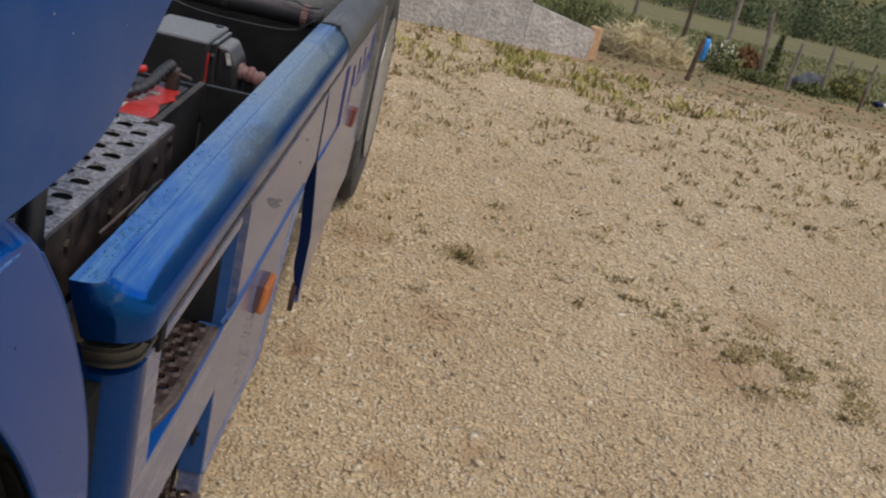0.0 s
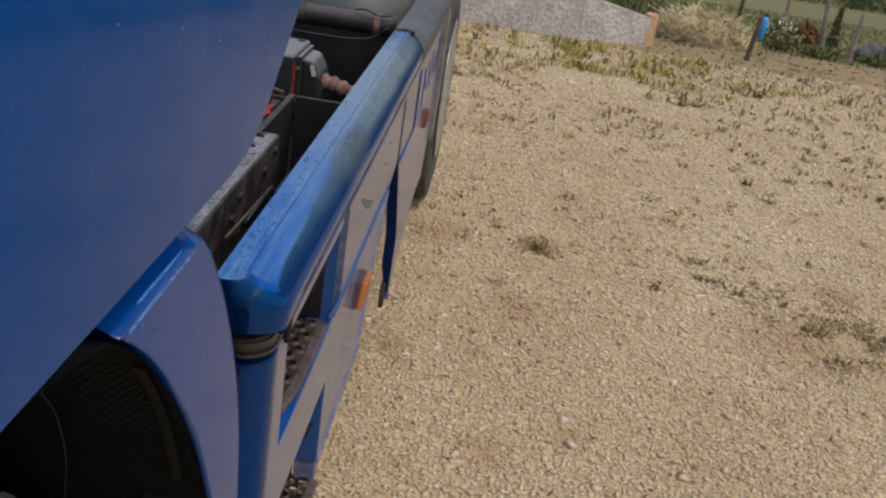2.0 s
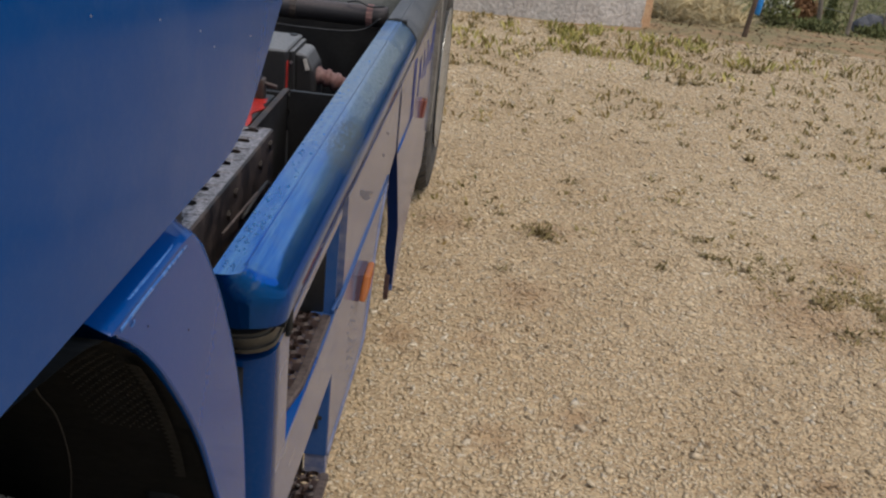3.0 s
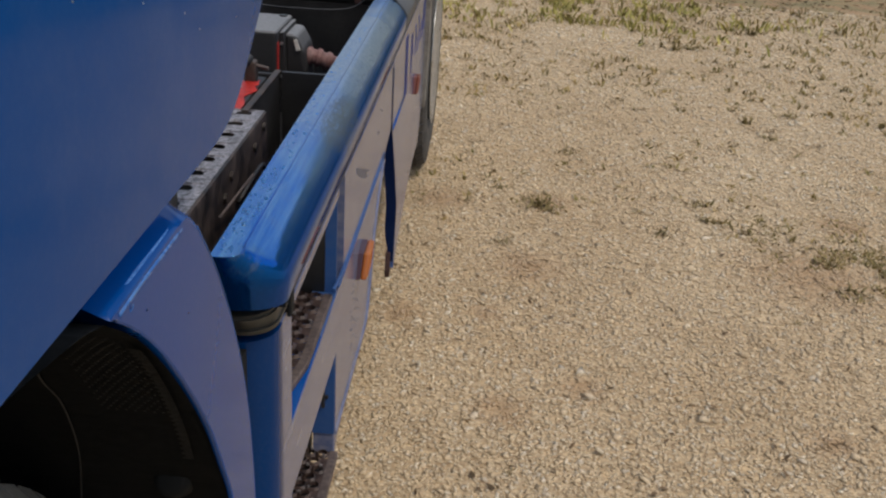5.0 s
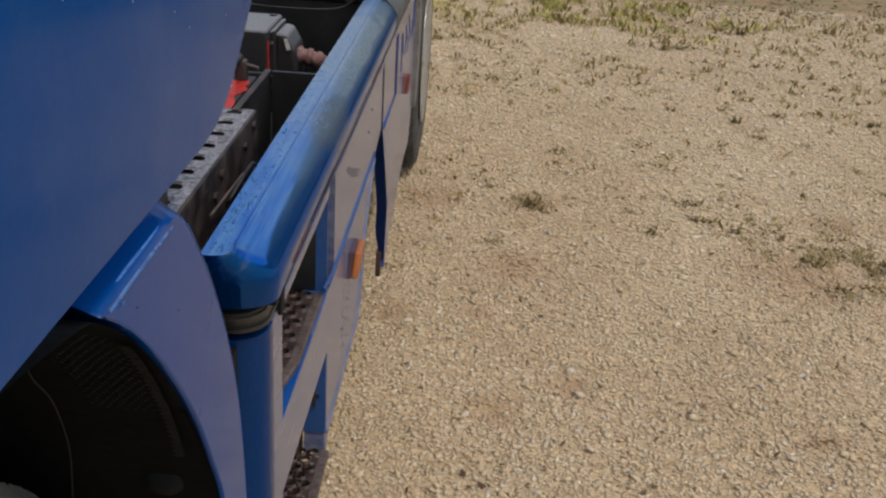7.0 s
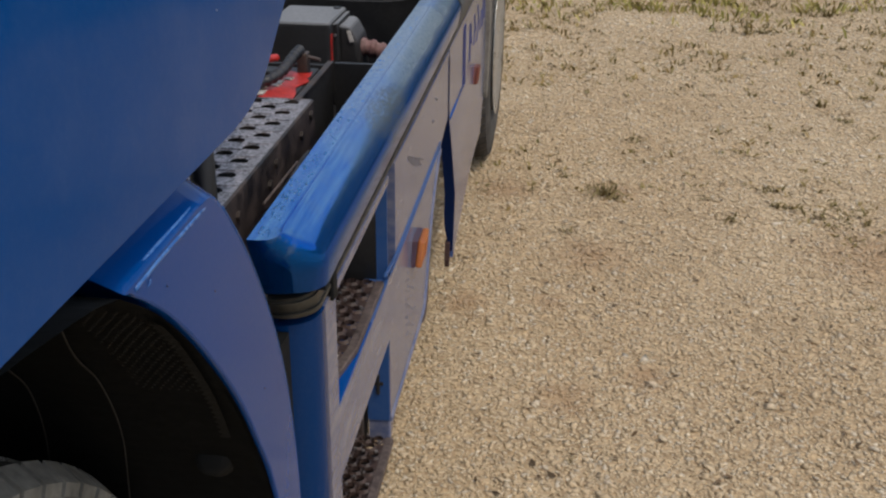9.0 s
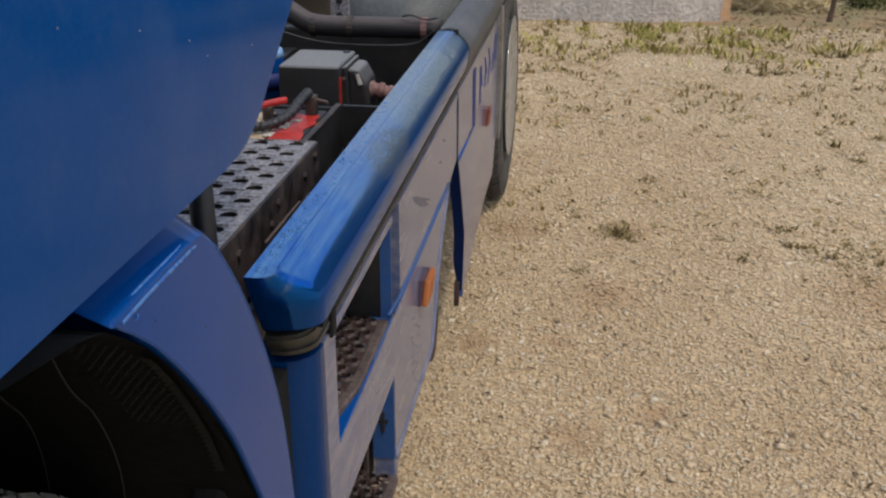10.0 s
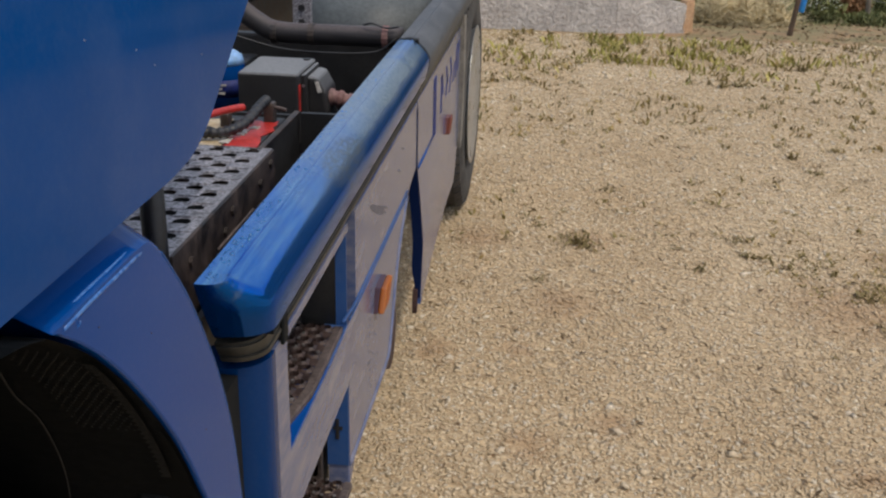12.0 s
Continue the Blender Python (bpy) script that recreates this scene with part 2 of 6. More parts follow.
M_LABEL = surf("tan_label", (0.42, 0.28, 0.13), (0.55, 0.45, 0.30), 40, 120, (0.5, 0.6), bump=0.1)
M_HOSE = surf("black_hose", (0.012, 0.012, 0.014), (0.03, 0.03, 0.032), 20, 80, (0.4, 0.6), bump=0.2)
M_RUST = surf("dusty_red_hose", (0.17, 0.07, 0.06), (0.24, 0.14, 0.125), 30, 90, (0.6, 0.8), bump=0.4)
M_TANK = surf("grey_steel_panel", (0.06, 0.066, 0.066), (0.10, 0.108, 0.106), 6, 70, (0.5, 0.65), bump=0.2)
M_DUSTY_TYRE = surf("dusty_tyre_rubber", (0.035, 0.032, 0.029), (0.08, 0.073, 0.065), 9, 60, (0.8, 0.95), bump=0.5)
# dusty, muddy tyre made paler to paint in light reaching its tread
M_PALE_TYRE = surf("pale_lit_tyre_rubber", (0.12, 0.122, 0.11), (0.20, 0.20, 0.18), 9, 60, (0.8, 0.95), bump=0.5)
M_SCUFF = surf("dull_scuff_relief", (0.10, 0.095, 0.12), (0.18, 0.165, 0.18), 30, 90, (0.55, 0.7), bump=0.2)
# dusty blue, lightened to paint in the sunlit edges of the step openings
M_REVEAL = paint("dusty_blue_reveal", (0.028, 0.085, 0.25), 0.12, (0.22, 0.22, 0.24), rough=0.3, patch=40, lo=0.4, hi=0.8)
M_TRIM = surf("dusty_beige_trim", (0.15, 0.135, 0.115), (0.24, 0.22, 0.19), 14, 80, (0.6, 0.8), bump=0.3)
M_LIP = surf("brown_worn_lip", (0.07, 0.050, 0.043), (0.135, 0.102, 0.090), 30, 120, (0.5, 0.7), metal=0.2, bump=0.4)
M_SCRAP = surf("pale_paper", (0.50, 0.46, 0.40), (0.66, 0.62, 0.56), 40, 120, (0.6, 0.8), bump=0.1)
M_RIM = surf("steel_rim", (0.42, 0.44, 0.46), (0.55, 0.56, 0.58), 10, 80, (0.25, 0.4), metal=0.75, bump=0.1)
M_ALU = surf("dull_aluminium", (0.35, 0.35, 0.36), (0.48, 0.48, 0.48), 20, 90, (0.3, 0.45), metal=0.8, bump=0.1)
M_CABLE = surf("scuffed_grey_edge", (0.020, 0.020, 0.019), (0.038, 0.037, 0.035), 40, 120, (0.6, 0.8), bump=0.3)
M_CABLE.node_tree.nodes["Principled BSDF"].inputs["Specular IOR Level"].default_value = 0.15
M_CONCRETE = surf("rough_concrete", (0.43, 0.385, 0.345), (0.59, 0.535, 0.48), 5, 30, (0.8, 0.95), bump=1.0, depth=0.022)
M_ENDGRAIN = surf("orange_slab_end", (0.46, 0.26, 0.13), (0.55, 0.35, 0.20), 12, 60, (0.8, 0.95), bump=0.6, depth=0.01)
M_WOOD = surf("weathered_post_wood", (0.15, 0.12, 0.09), (0.25, 0.205, 0.16), 10, 60, (0.8, 0.95), bump=0.5, vary=0.3)
M_DARKWOOD = surf("dark_stake_wood", (0.075, 0.046, 0.028), (0.125, 0.08, 0.05), 12, 60, (0.8, 0.95), bump=0.5)
M_WIRE = surf("galvanised_wire", (0.20, 0.20, 0.19), (0.28, 0.27, 0.25), 10, 60, (0.4, 0.6), metal=0.6, bump=0.0)
M_EDGE = surf("pale_edge", (0.22, 0.25, 0.32), (0.34, 0.36, 0.40), 30, 90, (0.4, 0.6), bump=0.1)
# pale can cap, with the sky light on it put into the colour
M_PALECAP = surf("sky_lit_blue_plastic", (0.16, 0.34, 0.62), (0.30, 0.46, 0.70), 18, 60, (0.3, 0.5), bump=0.1)
M_CAN = surf("blue_canister_plastic", (0.02, 0.22, 0.62), (0.03, 0.28, 0.70), 10, 60, (0.35, 0.5), bump=0.1)


def amber(name, col):
    m, nd, ln, bs = shader(name)
    n = noise_node(nd, ln, 60, 2)
    ln.new(blend(nd, ln, n.outputs[0], col, tuple(c * 0.7 for c in col)), bs.inputs["Base Color"])
    bs.inputs["Roughness"].default_value = 0.18
    bs.inputs["Subsurface Weight"].default_value = 0.25
    bs.inputs["Subsurface Radius"].default_value = (0.02, 0.008, 0.002)
    return m


M_AMBER = amber("amber_lens", (0.44, 0.135, 0.03))
M_AMBER_OLD = amber("dull_amber_lens", (0.20, 0.055, 0.032))
# lamp base, its colour reddened to carry the lens's reflection
M_LAMP_BASE = amber("lens_sheen_lamp_base", (0.075, 0.035, 0.050))


def leaf(name, a, b, coord_scale=3.0):
    m, nd, ln, bs = shader(name)
    g = nd.new("ShaderNodeNewGeometry")
    n = noise_node(nd, ln, coord_scale, 3)
    col = blend(nd, ln, g.outputs["Random Per Island"], a, b)
    col = blend(nd, ln, 1.0, col, ramp(nd, ln, n.outputs[0], [(0.3, grey(0.7)), (0.7, grey(1.25))]), "MULTIPLY")
    ln.new(col, bs.inputs["Base Color"])
    bs.inputs["Roughness"].default_value = 0.7
    bs.inputs["Specular IOR Level"].default_value = 0.25
    return m


M_WEED = leaf("weed_green", (0.155, 0.130, 0.042), (0.36, 0.255, 0.105))
M_WEED_DARK = leaf("weed_dark_green", (0.105, 0.085, 0.032), (0.27, 0.20, 0.085))
M_WEED_LIGHT = leaf("weed_yellow_green", (0.20, 0.185, 0.040), (0.42, 0.35, 0.11))
M_WEED_DRY = leaf("weed_dry_brown", (0.11, 0.075, 0.036), (0.26, 0.18, 0.095))
M_STRAW = leaf("dry_straw", (0.44, 0.35, 0.19), (0.66, 0.55, 0.34))
M_BUSH = leaf("bush_green", (0.085, 0.10, 0.035), (0.20, 0.20, 0.075))
M_BUSH_RED = leaf("bush_red_brown", (0.15, 0.07, 0.03), (0.24, 0.13, 0.06))
M_BUSH_YELLOW = leaf("bush_yellow_green", (0.13, 0.13, 0.03), (0.26, 0.23, 0.09))
M_BLOSSOM = leaf("white_blossom", (0.55, 0.54, 0.42), (0.70, 0.68, 0.58))
# woods green, lightened to paint in the haze of distance
M_WOODS = leaf("woods_green", (0.075, 0.10, 0.045), (0.15, 0.17, 0.08), 0.08)


STAINS = ((1.78, 2.92, 0.14), (0.03, 1.85, 0.10), (0.31, 1.90, 0.07), (0.37, 1.32, 0.10), (0.60, 1.47, 0.09), (1.28, 1.29, 0.09), (0.46, 2.29, 0.16), (1.52, 2.40, 0.34), (0.10, 2.9, 0.15), (0.55, 2.95, 0.12))


def stained(nd, ln, col):
    """Rusty brown stains of ragged shape on the stones."""
    geo = nd.new("ShaderNodeNewGeometry")
    rag = noise_node(nd, ln, 14.0, 4, 0.7)
    for x, y, r in STAINS:
        d = nd.new("ShaderNodeVectorMath")
        d.operation = "DISTANCE"
        ln.new(geo.outputs["Position"], d.inputs[0])
        d.inputs[1].default_value = (x, y, 0.0)
        a = nd.new("ShaderNodeMath")
        a.operation = "MULTIPLY_ADD"
        ln.new(rag.outputs[0], a.inputs[0])
        a.inputs[1].default_value = r * 1.6
        ln.new(d.outputs["Value"], a.inputs[2])
        m = nd.new("ShaderNodeMapRange")
        m.inputs[1].default_value, m.inputs[2].default_value, m.inputs[3].default_value, m.inputs[4].default_value = r * 0.9, r * 1.9, 0.58, 0.0
        ln.new(a.outputs[0], m.inputs[0])
        col = blend(nd, ln, m.outputs[0], col, (0.33, 0.20, 0.10))
    return col


def stone_matter():
    m, nd, ln, bs = shader("gravel_stones")
    g = nd.new("ShaderNodeNewGeometry")
    col = ramp(nd, ln, g.outputs["Random Per Island"], [
        (0.0, (0.43, 0.335, 0.225)), (0.12, (0.51, 0.41, 0.28)), (0.4, (0.545, 0.44, 0.305)),
        (0.75, (0.585, 0.48, 0.34)), (0.9, (0.53, 0.47, 0.39)), (1.0, (0.70, 0.625, 0.50))])
    n, small = noise_node(nd, ln, 0.9, 4), noise_node(nd, ln, 150, 3)
    col = blend(nd, ln, 1.0, col, ramp(nd, ln, n.outputs[0], [(0.3, (0.88, 0.80, 0.68)), (0.7, (1.10, 1.06, 0.98))]), "MULTIPLY")
    col = blend(nd, ln, 1.0, col, ramp(nd, ln, small.outputs[0], [(0.3, grey(0.8)), (0.7, grey(1.1))]), "MULTIPLY")
    ln.new(stained(nd, ln, col), bs.inputs["Base Color"])
    bs.inputs["Roughness"].default_value = 0.85
    return m


def ground_matter():
    """Gravel yard, bare reddish soil beyond it, then meadow, by place."""
    m, nd, ln, bs = shader("ground_matter")
    geo = nd.new("ShaderNodeNewGeometry")
    sep = nd.new("ShaderNodeSeparateXYZ")
    ln.new(geo.outputs["Position"], sep.inputs[0])
    wob = noise_node(nd, ln, 1.4, 5)
    fine, mid = noise_node(nd, ln, 70, 4, 0.7), noise_node(nd, ln, 1.1, 4)

    def band(lo, hi):
        """0 below lo, 1 above hi, along y with a ragged edge."""
        a = nd.new("ShaderNodeMath")
        a.operation = "MULTIPLY_ADD"
        ln.new(wob.outputs[0], a.inputs[0])
        a.inputs[1].default_value = 1.3
        ln.new(sep.outputs["Y"], a.inputs[2])
        r = nd.new("ShaderNodeMapRange")
        r.inputs[1].default_value, r.inputs[2].default_value = lo + 0.65, hi + 0.65
        ln.new(a.outputs[0], r.inputs[0])
        return r.outputs[0]

    gravel = ramp(nd, ln, fine.outputs[0], [(0.25, (0.37, 0.285, 0.19)), (0.5, (0.51, 0.41, 0.285)), (0.75, (0.59, 0.49, 0.35))])
    gravel = blend(nd, ln, 1.0, gravel, ramp(nd, ln, mid.outputs[0], [(0.3, (0.87, 0.8, 0.68)), (0.7, (1.07, 1.05, 0.99))]), "MULTIPLY")
    soil = ramp(nd, ln, noise_node(nd, ln, 3.5, 6, 0.7).outputs[0], [(0.3, (0.145, 0.125, 0.048)), (0.48, (0.22, 0.165, 0.075)), (0.60, (0.30, 0.175, 0.085)), (0.74, (0.235, 0.19, 0.085))])
    grass = ramp(nd, ln, noise_node(nd, ln, 0.35, 7, 0.7).outputs[0], [(0.3, (0.105, 0.090, 0.029)), (0.7, (0.175, 0.148, 0.050))])
    cells = nd.new("ShaderNodeTexVoronoi")
    cells.inputs["Scale"].default_value = 78.0
    pos = nd.new("ShaderNodeTexCoord")
    ln.new(pos.outputs["Object"], cells.inputs["Vector"])
    tone = nd.new("ShaderNodeSeparateColor")
    ln.new(cells.outputs["Color"], tone.inputs[0])
    gravel = blend(nd, ln, 1.0, gravel, ramp(nd, ln, tone.outputs[0], [(0.0, (0.72, 0.68, 0.62)), (0.5, grey(0.98)), (1.0, (1.15, 1.12, 1.06))]), "MULTIPLY")
    # cell borders darkened, painting in the shade between stones
    gravel = blend(nd, ln, 1.0, gravel, ramp(nd, ln, cells.outputs["Distance"], [(0.3, grey(1.0)), (0.75, (0.84, 0.80, 0.75))]), "MULTIPLY")
    lumps = noise_node(nd, ln, 24.0, 5, 0.75)
    gravel = blend(nd, ln, 1.0, gravel, ramp(nd, ln, lumps.outputs[0], [(0.32, (0.74, 0.69, 0.62)), (0.5, grey(1.02)), (0.68, (1.19, 1.16, 1.11))]), "MULTIPLY")
    gravel = stained(nd, ln, gravel)
    col = blend(nd, ln, band(7.1, 8.0), gravel, soil)
    col = blend(nd, ln, band(9.6, 11.2), col, grass)
    ln.new(col, bs.inputs["Base Color"])
    bs.inputs["Roughness"].default_value = 0.92
    lump = ramp(nd, ln, cells.outputs["Distance"], [(0.1, grey(1.0)), (0.7, grey(0.0))])
    bump_to(nd, ln, bs, lump, 0.5, 0.004)
    return m


M_STONE, M_GROUND = stone_matter(), ground_matter()

# ---- building helpers ----
def mesh_of(name, bm, material, smooth=False):
    me = bpy.data.meshes.new(name)
    bmesh.ops.recalc_face_normals(bm, faces=bm.faces)
    bm.to_mesh(me)
    bm.free()
    me.materials.append(material)
    if smooth:
        me.shade_smooth()
    return me


def thing(name, at, label, category, group=""):
    e = new(name)
    e.location = at
    e.empty_display_size = 0.1
    return tagged(e, label, category, group)


def part(name, bm, material, parent, label="", smooth=False):
    """One mesh, in world coordinates, under a thing or a part."""
    ob = new(name, mesh_of(name, bm, material, smooth))
    ob.parent = parent
    if parent.type == "EMPTY":
        ob.matrix_parent_inverse = Matrix.Translation(parent.location).inverted()
    if label:
        ob["label"] = label
    return ob


def whole(name, bm, material, label, category, group="", kind="", smooth=False):
    return tagged(new(name, mesh_of(name, bm, material, smooth)), label, category, group, kind)


def box(bm, x0, x1, y0, y1, z0, z1, bevel=0.0, seg=2):
    made = bmesh.ops.create_cube(bm, size=1.0)["verts"]
    for v in made:
        v.co = Vector((x0 + (v.co.x + 0.5) * (x1 - x0), y0 + (v.co.y + 0.5) * (y1 - y0), z0 + (v.co.z + 0.5) * (z1 - z0)))
    if bevel:
        es = list({e for v in made for e in v.link_edges})
        bmesh.ops.bevel(bm, geom=es, offset=bevel, segments=seg, affect="EDGES", profile=0.6)
    return bm


def boxes(*rows, bevel=0.0, seg=2):
    bm = bmesh.new()
    for r in rows:
        box(bm, *r, bevel=bevel, seg=seg)
    return bm


def prism(outline, x0, x1, bevel=0.0, seg=3):
    """A (y, z) outline pushed from x0 to x1; the edges of the x1 face are rounded."""
    bm = bmesh.new()
    back = [bm.verts.new((x0, y, z)) for y, z in outline]
    front = [bm.verts.new((x1, y, z)) for y, z in outline]
    n = len(outline)
    bm.faces.new(back)
    cap = bm.faces.new(front)
    for i in range(n):
        bm.faces.new((back[i], back[(i + 1) % n], front[(i + 1) % n], front[i]))
    if bevel:
        bmesh.ops.bevel(bm, geom=list(cap.edges), offset=bevel, segments=seg, affect="EDGES", profile=0.5)
    return bm


def tube(bm, pts, radius, sides=10, radii=None):
    """A round tube through points."""
    pts = [Vector(p) for p in pts]
    rings = []
    side = None
    for i, p in enumerate(pts):
        d = (pts[min(i + 1, len(pts) - 1)] - pts[max(i - 1, 0)]).normalized()
        if side is None:
            side = d.orthogonal().normalized()
        side = (side - d * side.dot(d)).normalized()
        up = d.cross(side)
        r = radii[i] if radii else radius
        rings.append([bm.verts.new(p + (side * math.cos(a) + up * math.sin(a)) * r) for a in (2 * math.pi * k / sides for k in range(sides))])
    for a, b in zip(rings, rings[1:]):
        for k in range(sides):
            bm.faces.new((a[k], a[(k + 1) % sides], b[(k + 1) % sides], b[k]))
    bm.faces.new(rings[0])
    bm.faces.new(rings[-1])
    return bm


def smooth_line(pts, steps=6):
    """Catmull-Rom points through the given ones."""
    pts = [Vector(p) for p in pts]
    p = [2 * pts[0] - pts[1]] + pts + [2 * pts[-1] - pts[-2]]
    out = []
    for i in range(1, len(p) - 2):
        for k in range(steps):
            t = k / steps
            out.append(0.5 * (2 * p[i] + (p[i + 1] - p[i - 1]) * t + (2 * p[i - 1] - 5 * p[i] + 4 * p[i + 1] - p[i + 2]) * t * t
                              + (3 * p[i] - p[i - 1] - 3 * p[i + 1] + p[i + 2]) * t ** 3))
    return out + [pts[-1]]


def curve2(pts, steps=6):
    return [(v.x, v.y) for v in smooth_line([(a, b, 0) for a, b in pts], steps)]


def lathe_x(profile, cy, cz, n=64):
    """A ring about an axis along x: profile rows are (x, radius)."""
    bm = bmesh.new()
    rings = []
    for k in range(n):
        a = 2 * math.pi * k / n
        rings.append([bm.verts.new((x, cy + r * math.cos(a), cz + r * math.sin(a))) for x, r in profile])
    for k in range(n):
        a, b = rings[k], rings[(k + 1) % n]
        for i in range(len(profile) - 1):
            bm.faces.new((a[i], a[i + 1], b[i + 1], b[i]))
    return bm


# ---- ground ----
def terrain(x, y):
    """Level yard; past its edge the land falls into a valley and rises again, wooded. The upper slope is unseen, added
    to darken the rail's reflection.
    """
    z = -0.07 * np.clip(y - 8.0, 0, 7) - 0.108 * np.clip(y - 15.0, 0, 110)
    far = np.hypot(np.maximum(y, 0), 0.5 * x)
    return z + 0.25 * np.clip(far - 118.0, 0, 170) + 0.30 * np.clip(far - 200.0, 0, 170)


def grid_axis(near, far, n):
    t = np.linspace(-1, 1, n)
    k = 6.0
    return np.sinh(k * t) / np.sinh(k) * far + t * near


def ground_sheet():
    xs, ys = grid_axis(12, 900, 161), grid_axis(12, 900, 181)
    gx, gy = np.meshgrid(xs, ys, indexing="ij")
    gz = terrain(gx, gy)
    verts = np.stack([gx, gy, gz], -1).reshape(-1, 3)
    ny = len(ys)
    faces = [(i * ny + j, (i + 1) * ny + j, (i + 1) * ny + j + 1, i * ny + j + 1) for i in range(len(xs) - 1) for j in range(ny - 1)]
    me = bpy.data.meshes.new("ground")
    me.from_pydata(verts.tolist(), [], faces)
    me.materials.append(M_GROUND)
    me.shade_smooth()
    return tagged(new("ground", me), "pale gravel yard with bare soil and meadow beyond", "ground", kind="structure")


ground_sheet()


def joined(name, verts, faces, material, label, category, smooth=False):
    me = bpy.data.meshes.new(name)
    v, f = np.asarray(verts, np.float32).reshape(-1, 3), np.asarray(faces, np.int32)
    me.vertices.add(len(v))
    me.vertices.foreach_set("co", v.ravel())
    k = f.shape[1]
    me.loops.add(f.size)
    me.loops.foreach_set("vertex_index", f.ravel())
    me.polygons.add(len(f))
    me.polygons.foreach_set("loop_start", np.arange(0, f.size, k, dtype=np.int32))
    me.update(calc_edges=True)
    me.validate()
    me.materials.append(material)
    if smooth:
        me.shade_smooth()
    return tagged(new(name, me), label, category, kind="stuff")


def gravel():
    """Loose stones over the part of the yard beside the truck."""
    rng = np.random.default_rng(5)
    n = 190000
    y = -0.4 + 8.2 * rng.random(n) ** 1.15
    x = -0.35 + (1.6 + 0.50 * y) * rng.random(n) * (0.88 + 0.24 * rng.random(n))
    size = 0.0048 * np.exp(0.32 * rng.standard_normal(n)) * (1 + 0.085 * y)
    base = np.array([(1, 0, 0), (-1, 0, 0), (0, 1, 0), (0, -1, 0), (0, 0, 1), (0, 0, -1)], float)
    tri = np.array([(0, 2, 4), (2, 1, 4), (1, 3, 4), (3, 0, 4), (2, 0, 5), (1, 2, 5), (3, 1, 5), (0, 3, 5)])
    v = base[None] * (1 + 0.35 * rng.standard_normal((n, 6, 1)).clip(-1.5, 1.5)) + 0.25 * rng.standard_normal((n, 6, 3))
    v *= np.stack([1 + 0.5 * rng.random(n), np.full(n, 0.9), 0.40 + 0.24 * rng.random(n)], -1)[:, None]
    a = rng.random(n) * 2 * np.pi
    c, s = np.cos(a)[:, None], np.sin(a)[:, None]
    tilt = 0.35 * rng.standard_normal(n)[:, None]
    vx, vy, vz = v[..., 0], v[..., 1], v[..., 2]
    vz = vz + tilt * vx * 0.6
    v = np.stack([c * vx - s * vy, s * vx + c * vy, vz], -1) * size[:, None, None]
    v += np.stack([x, y, size * 0.3 * rng.random(n)], -1)[:, None]
    f = tri[None] + 6 * np.arange(n)[:, None, None]
    joined("gravel", v, f.reshape(-1, 3), M_STONE, "loose pale beige gravel stones on the yard", "gravel")


gravel()

# ---- truck ----
truck = thing("truck", (-1.25, 1.2, 0), "blue lorry tractor with open side fairing and worn paint on gravel", "truck")

# cab: side skin with its slanting rear air deflector, and the body behind it
def cab_x(z):
    """Outward bulge of the cab side: upright at its foot, leaning in above."""
    return 0.012 - 0.30 * max(0.0, min(z, 1.65) - 1.295) ** 2 - 0.10 * max(0.0, z - 1.65)


CAB_EDGE = curve2([(-0.25, 1.274), (-0.19, 1.280), (-0.135, 1.299), (-0.07, 1.340), (0.01, 1.390), (0.12, 1.455), (0.30, 1.575), (0.44, 1.76), (0.48, 2.1), (0.46, 2.9)], 5)
CAB_EDGE = [(y + (0.012 - 0.55 * max(0.0, min(z, 1.65) - 1.385) ** 2 - 0.10 * max(0.0, z - 1.65) - cab_x(z)) * 3.2, z) for y, z in CAB_EDGE]


def cab_skin():
    """Outer skin: level lower edge, slanting rear edge, bellied so that its upper part leans in."""
    edge = CAB_EDGE
    bm = bmesh.new()

    def sheet(inset):
        rows = []
        for y, z in edge:
            x = cab_x(z)
            rows.append([bm.verts.new((x - inset, -2.7 + (y + 2.7) * k / 14, z)) for k in range(15)])
        for a, d in zip(rows, rows[1:]):
            for k in range(14):
                bm.faces.new((a[k], a[k + 1], d[k + 1], d[k]))
        return rows[0] + [r[-1] for r in rows[1:]] + rows[-1][-2::-1] + [r[0] for r in rows[-2:0:-1]]

    outer, inner = sheet(0.0), sheet(0.022)
    for i in range(len(outer)):
        k = (i + 1) % len(outer)
        bm.faces.new((outer[i], outer[k], inner[k], inner[i]))
    return bm


cab = part("cab", cab_skin(), M_CAB, truck, "glossy blue cab side with slanting rear deflector", True)
part("edge_seal", tube(bmesh.new(), [(cab_x(z) - 0.005, y - 0.0008, z) for y, z in CAB_EDGE[:-4]], 0.0022, 6), M_EDGE, cab, "thin pale edge", True)
cab.data.set_sharp_from_angle(angle=radians(40))
part("cab_body", boxes((-2.48, -0.15, -2.68, -0.34, 1.30, 2.88), bevel=0.16, seg=5), M_CAB, cab, "", True).data.set_sharp_from_angle(angle=radians(40))

for y, z in ((-0.396, 1.4375), (-0.300, 1.411), (-0.263, 1.390), (-0.136, 1.375), (-0.52, 1.462)):
    part("paint_chip", boxes((cab_x(z) - 0.004, cab_x(z) + 0.0008, y, y + 0.0005, z, z + 0.0016)), M_EDGE, cab)

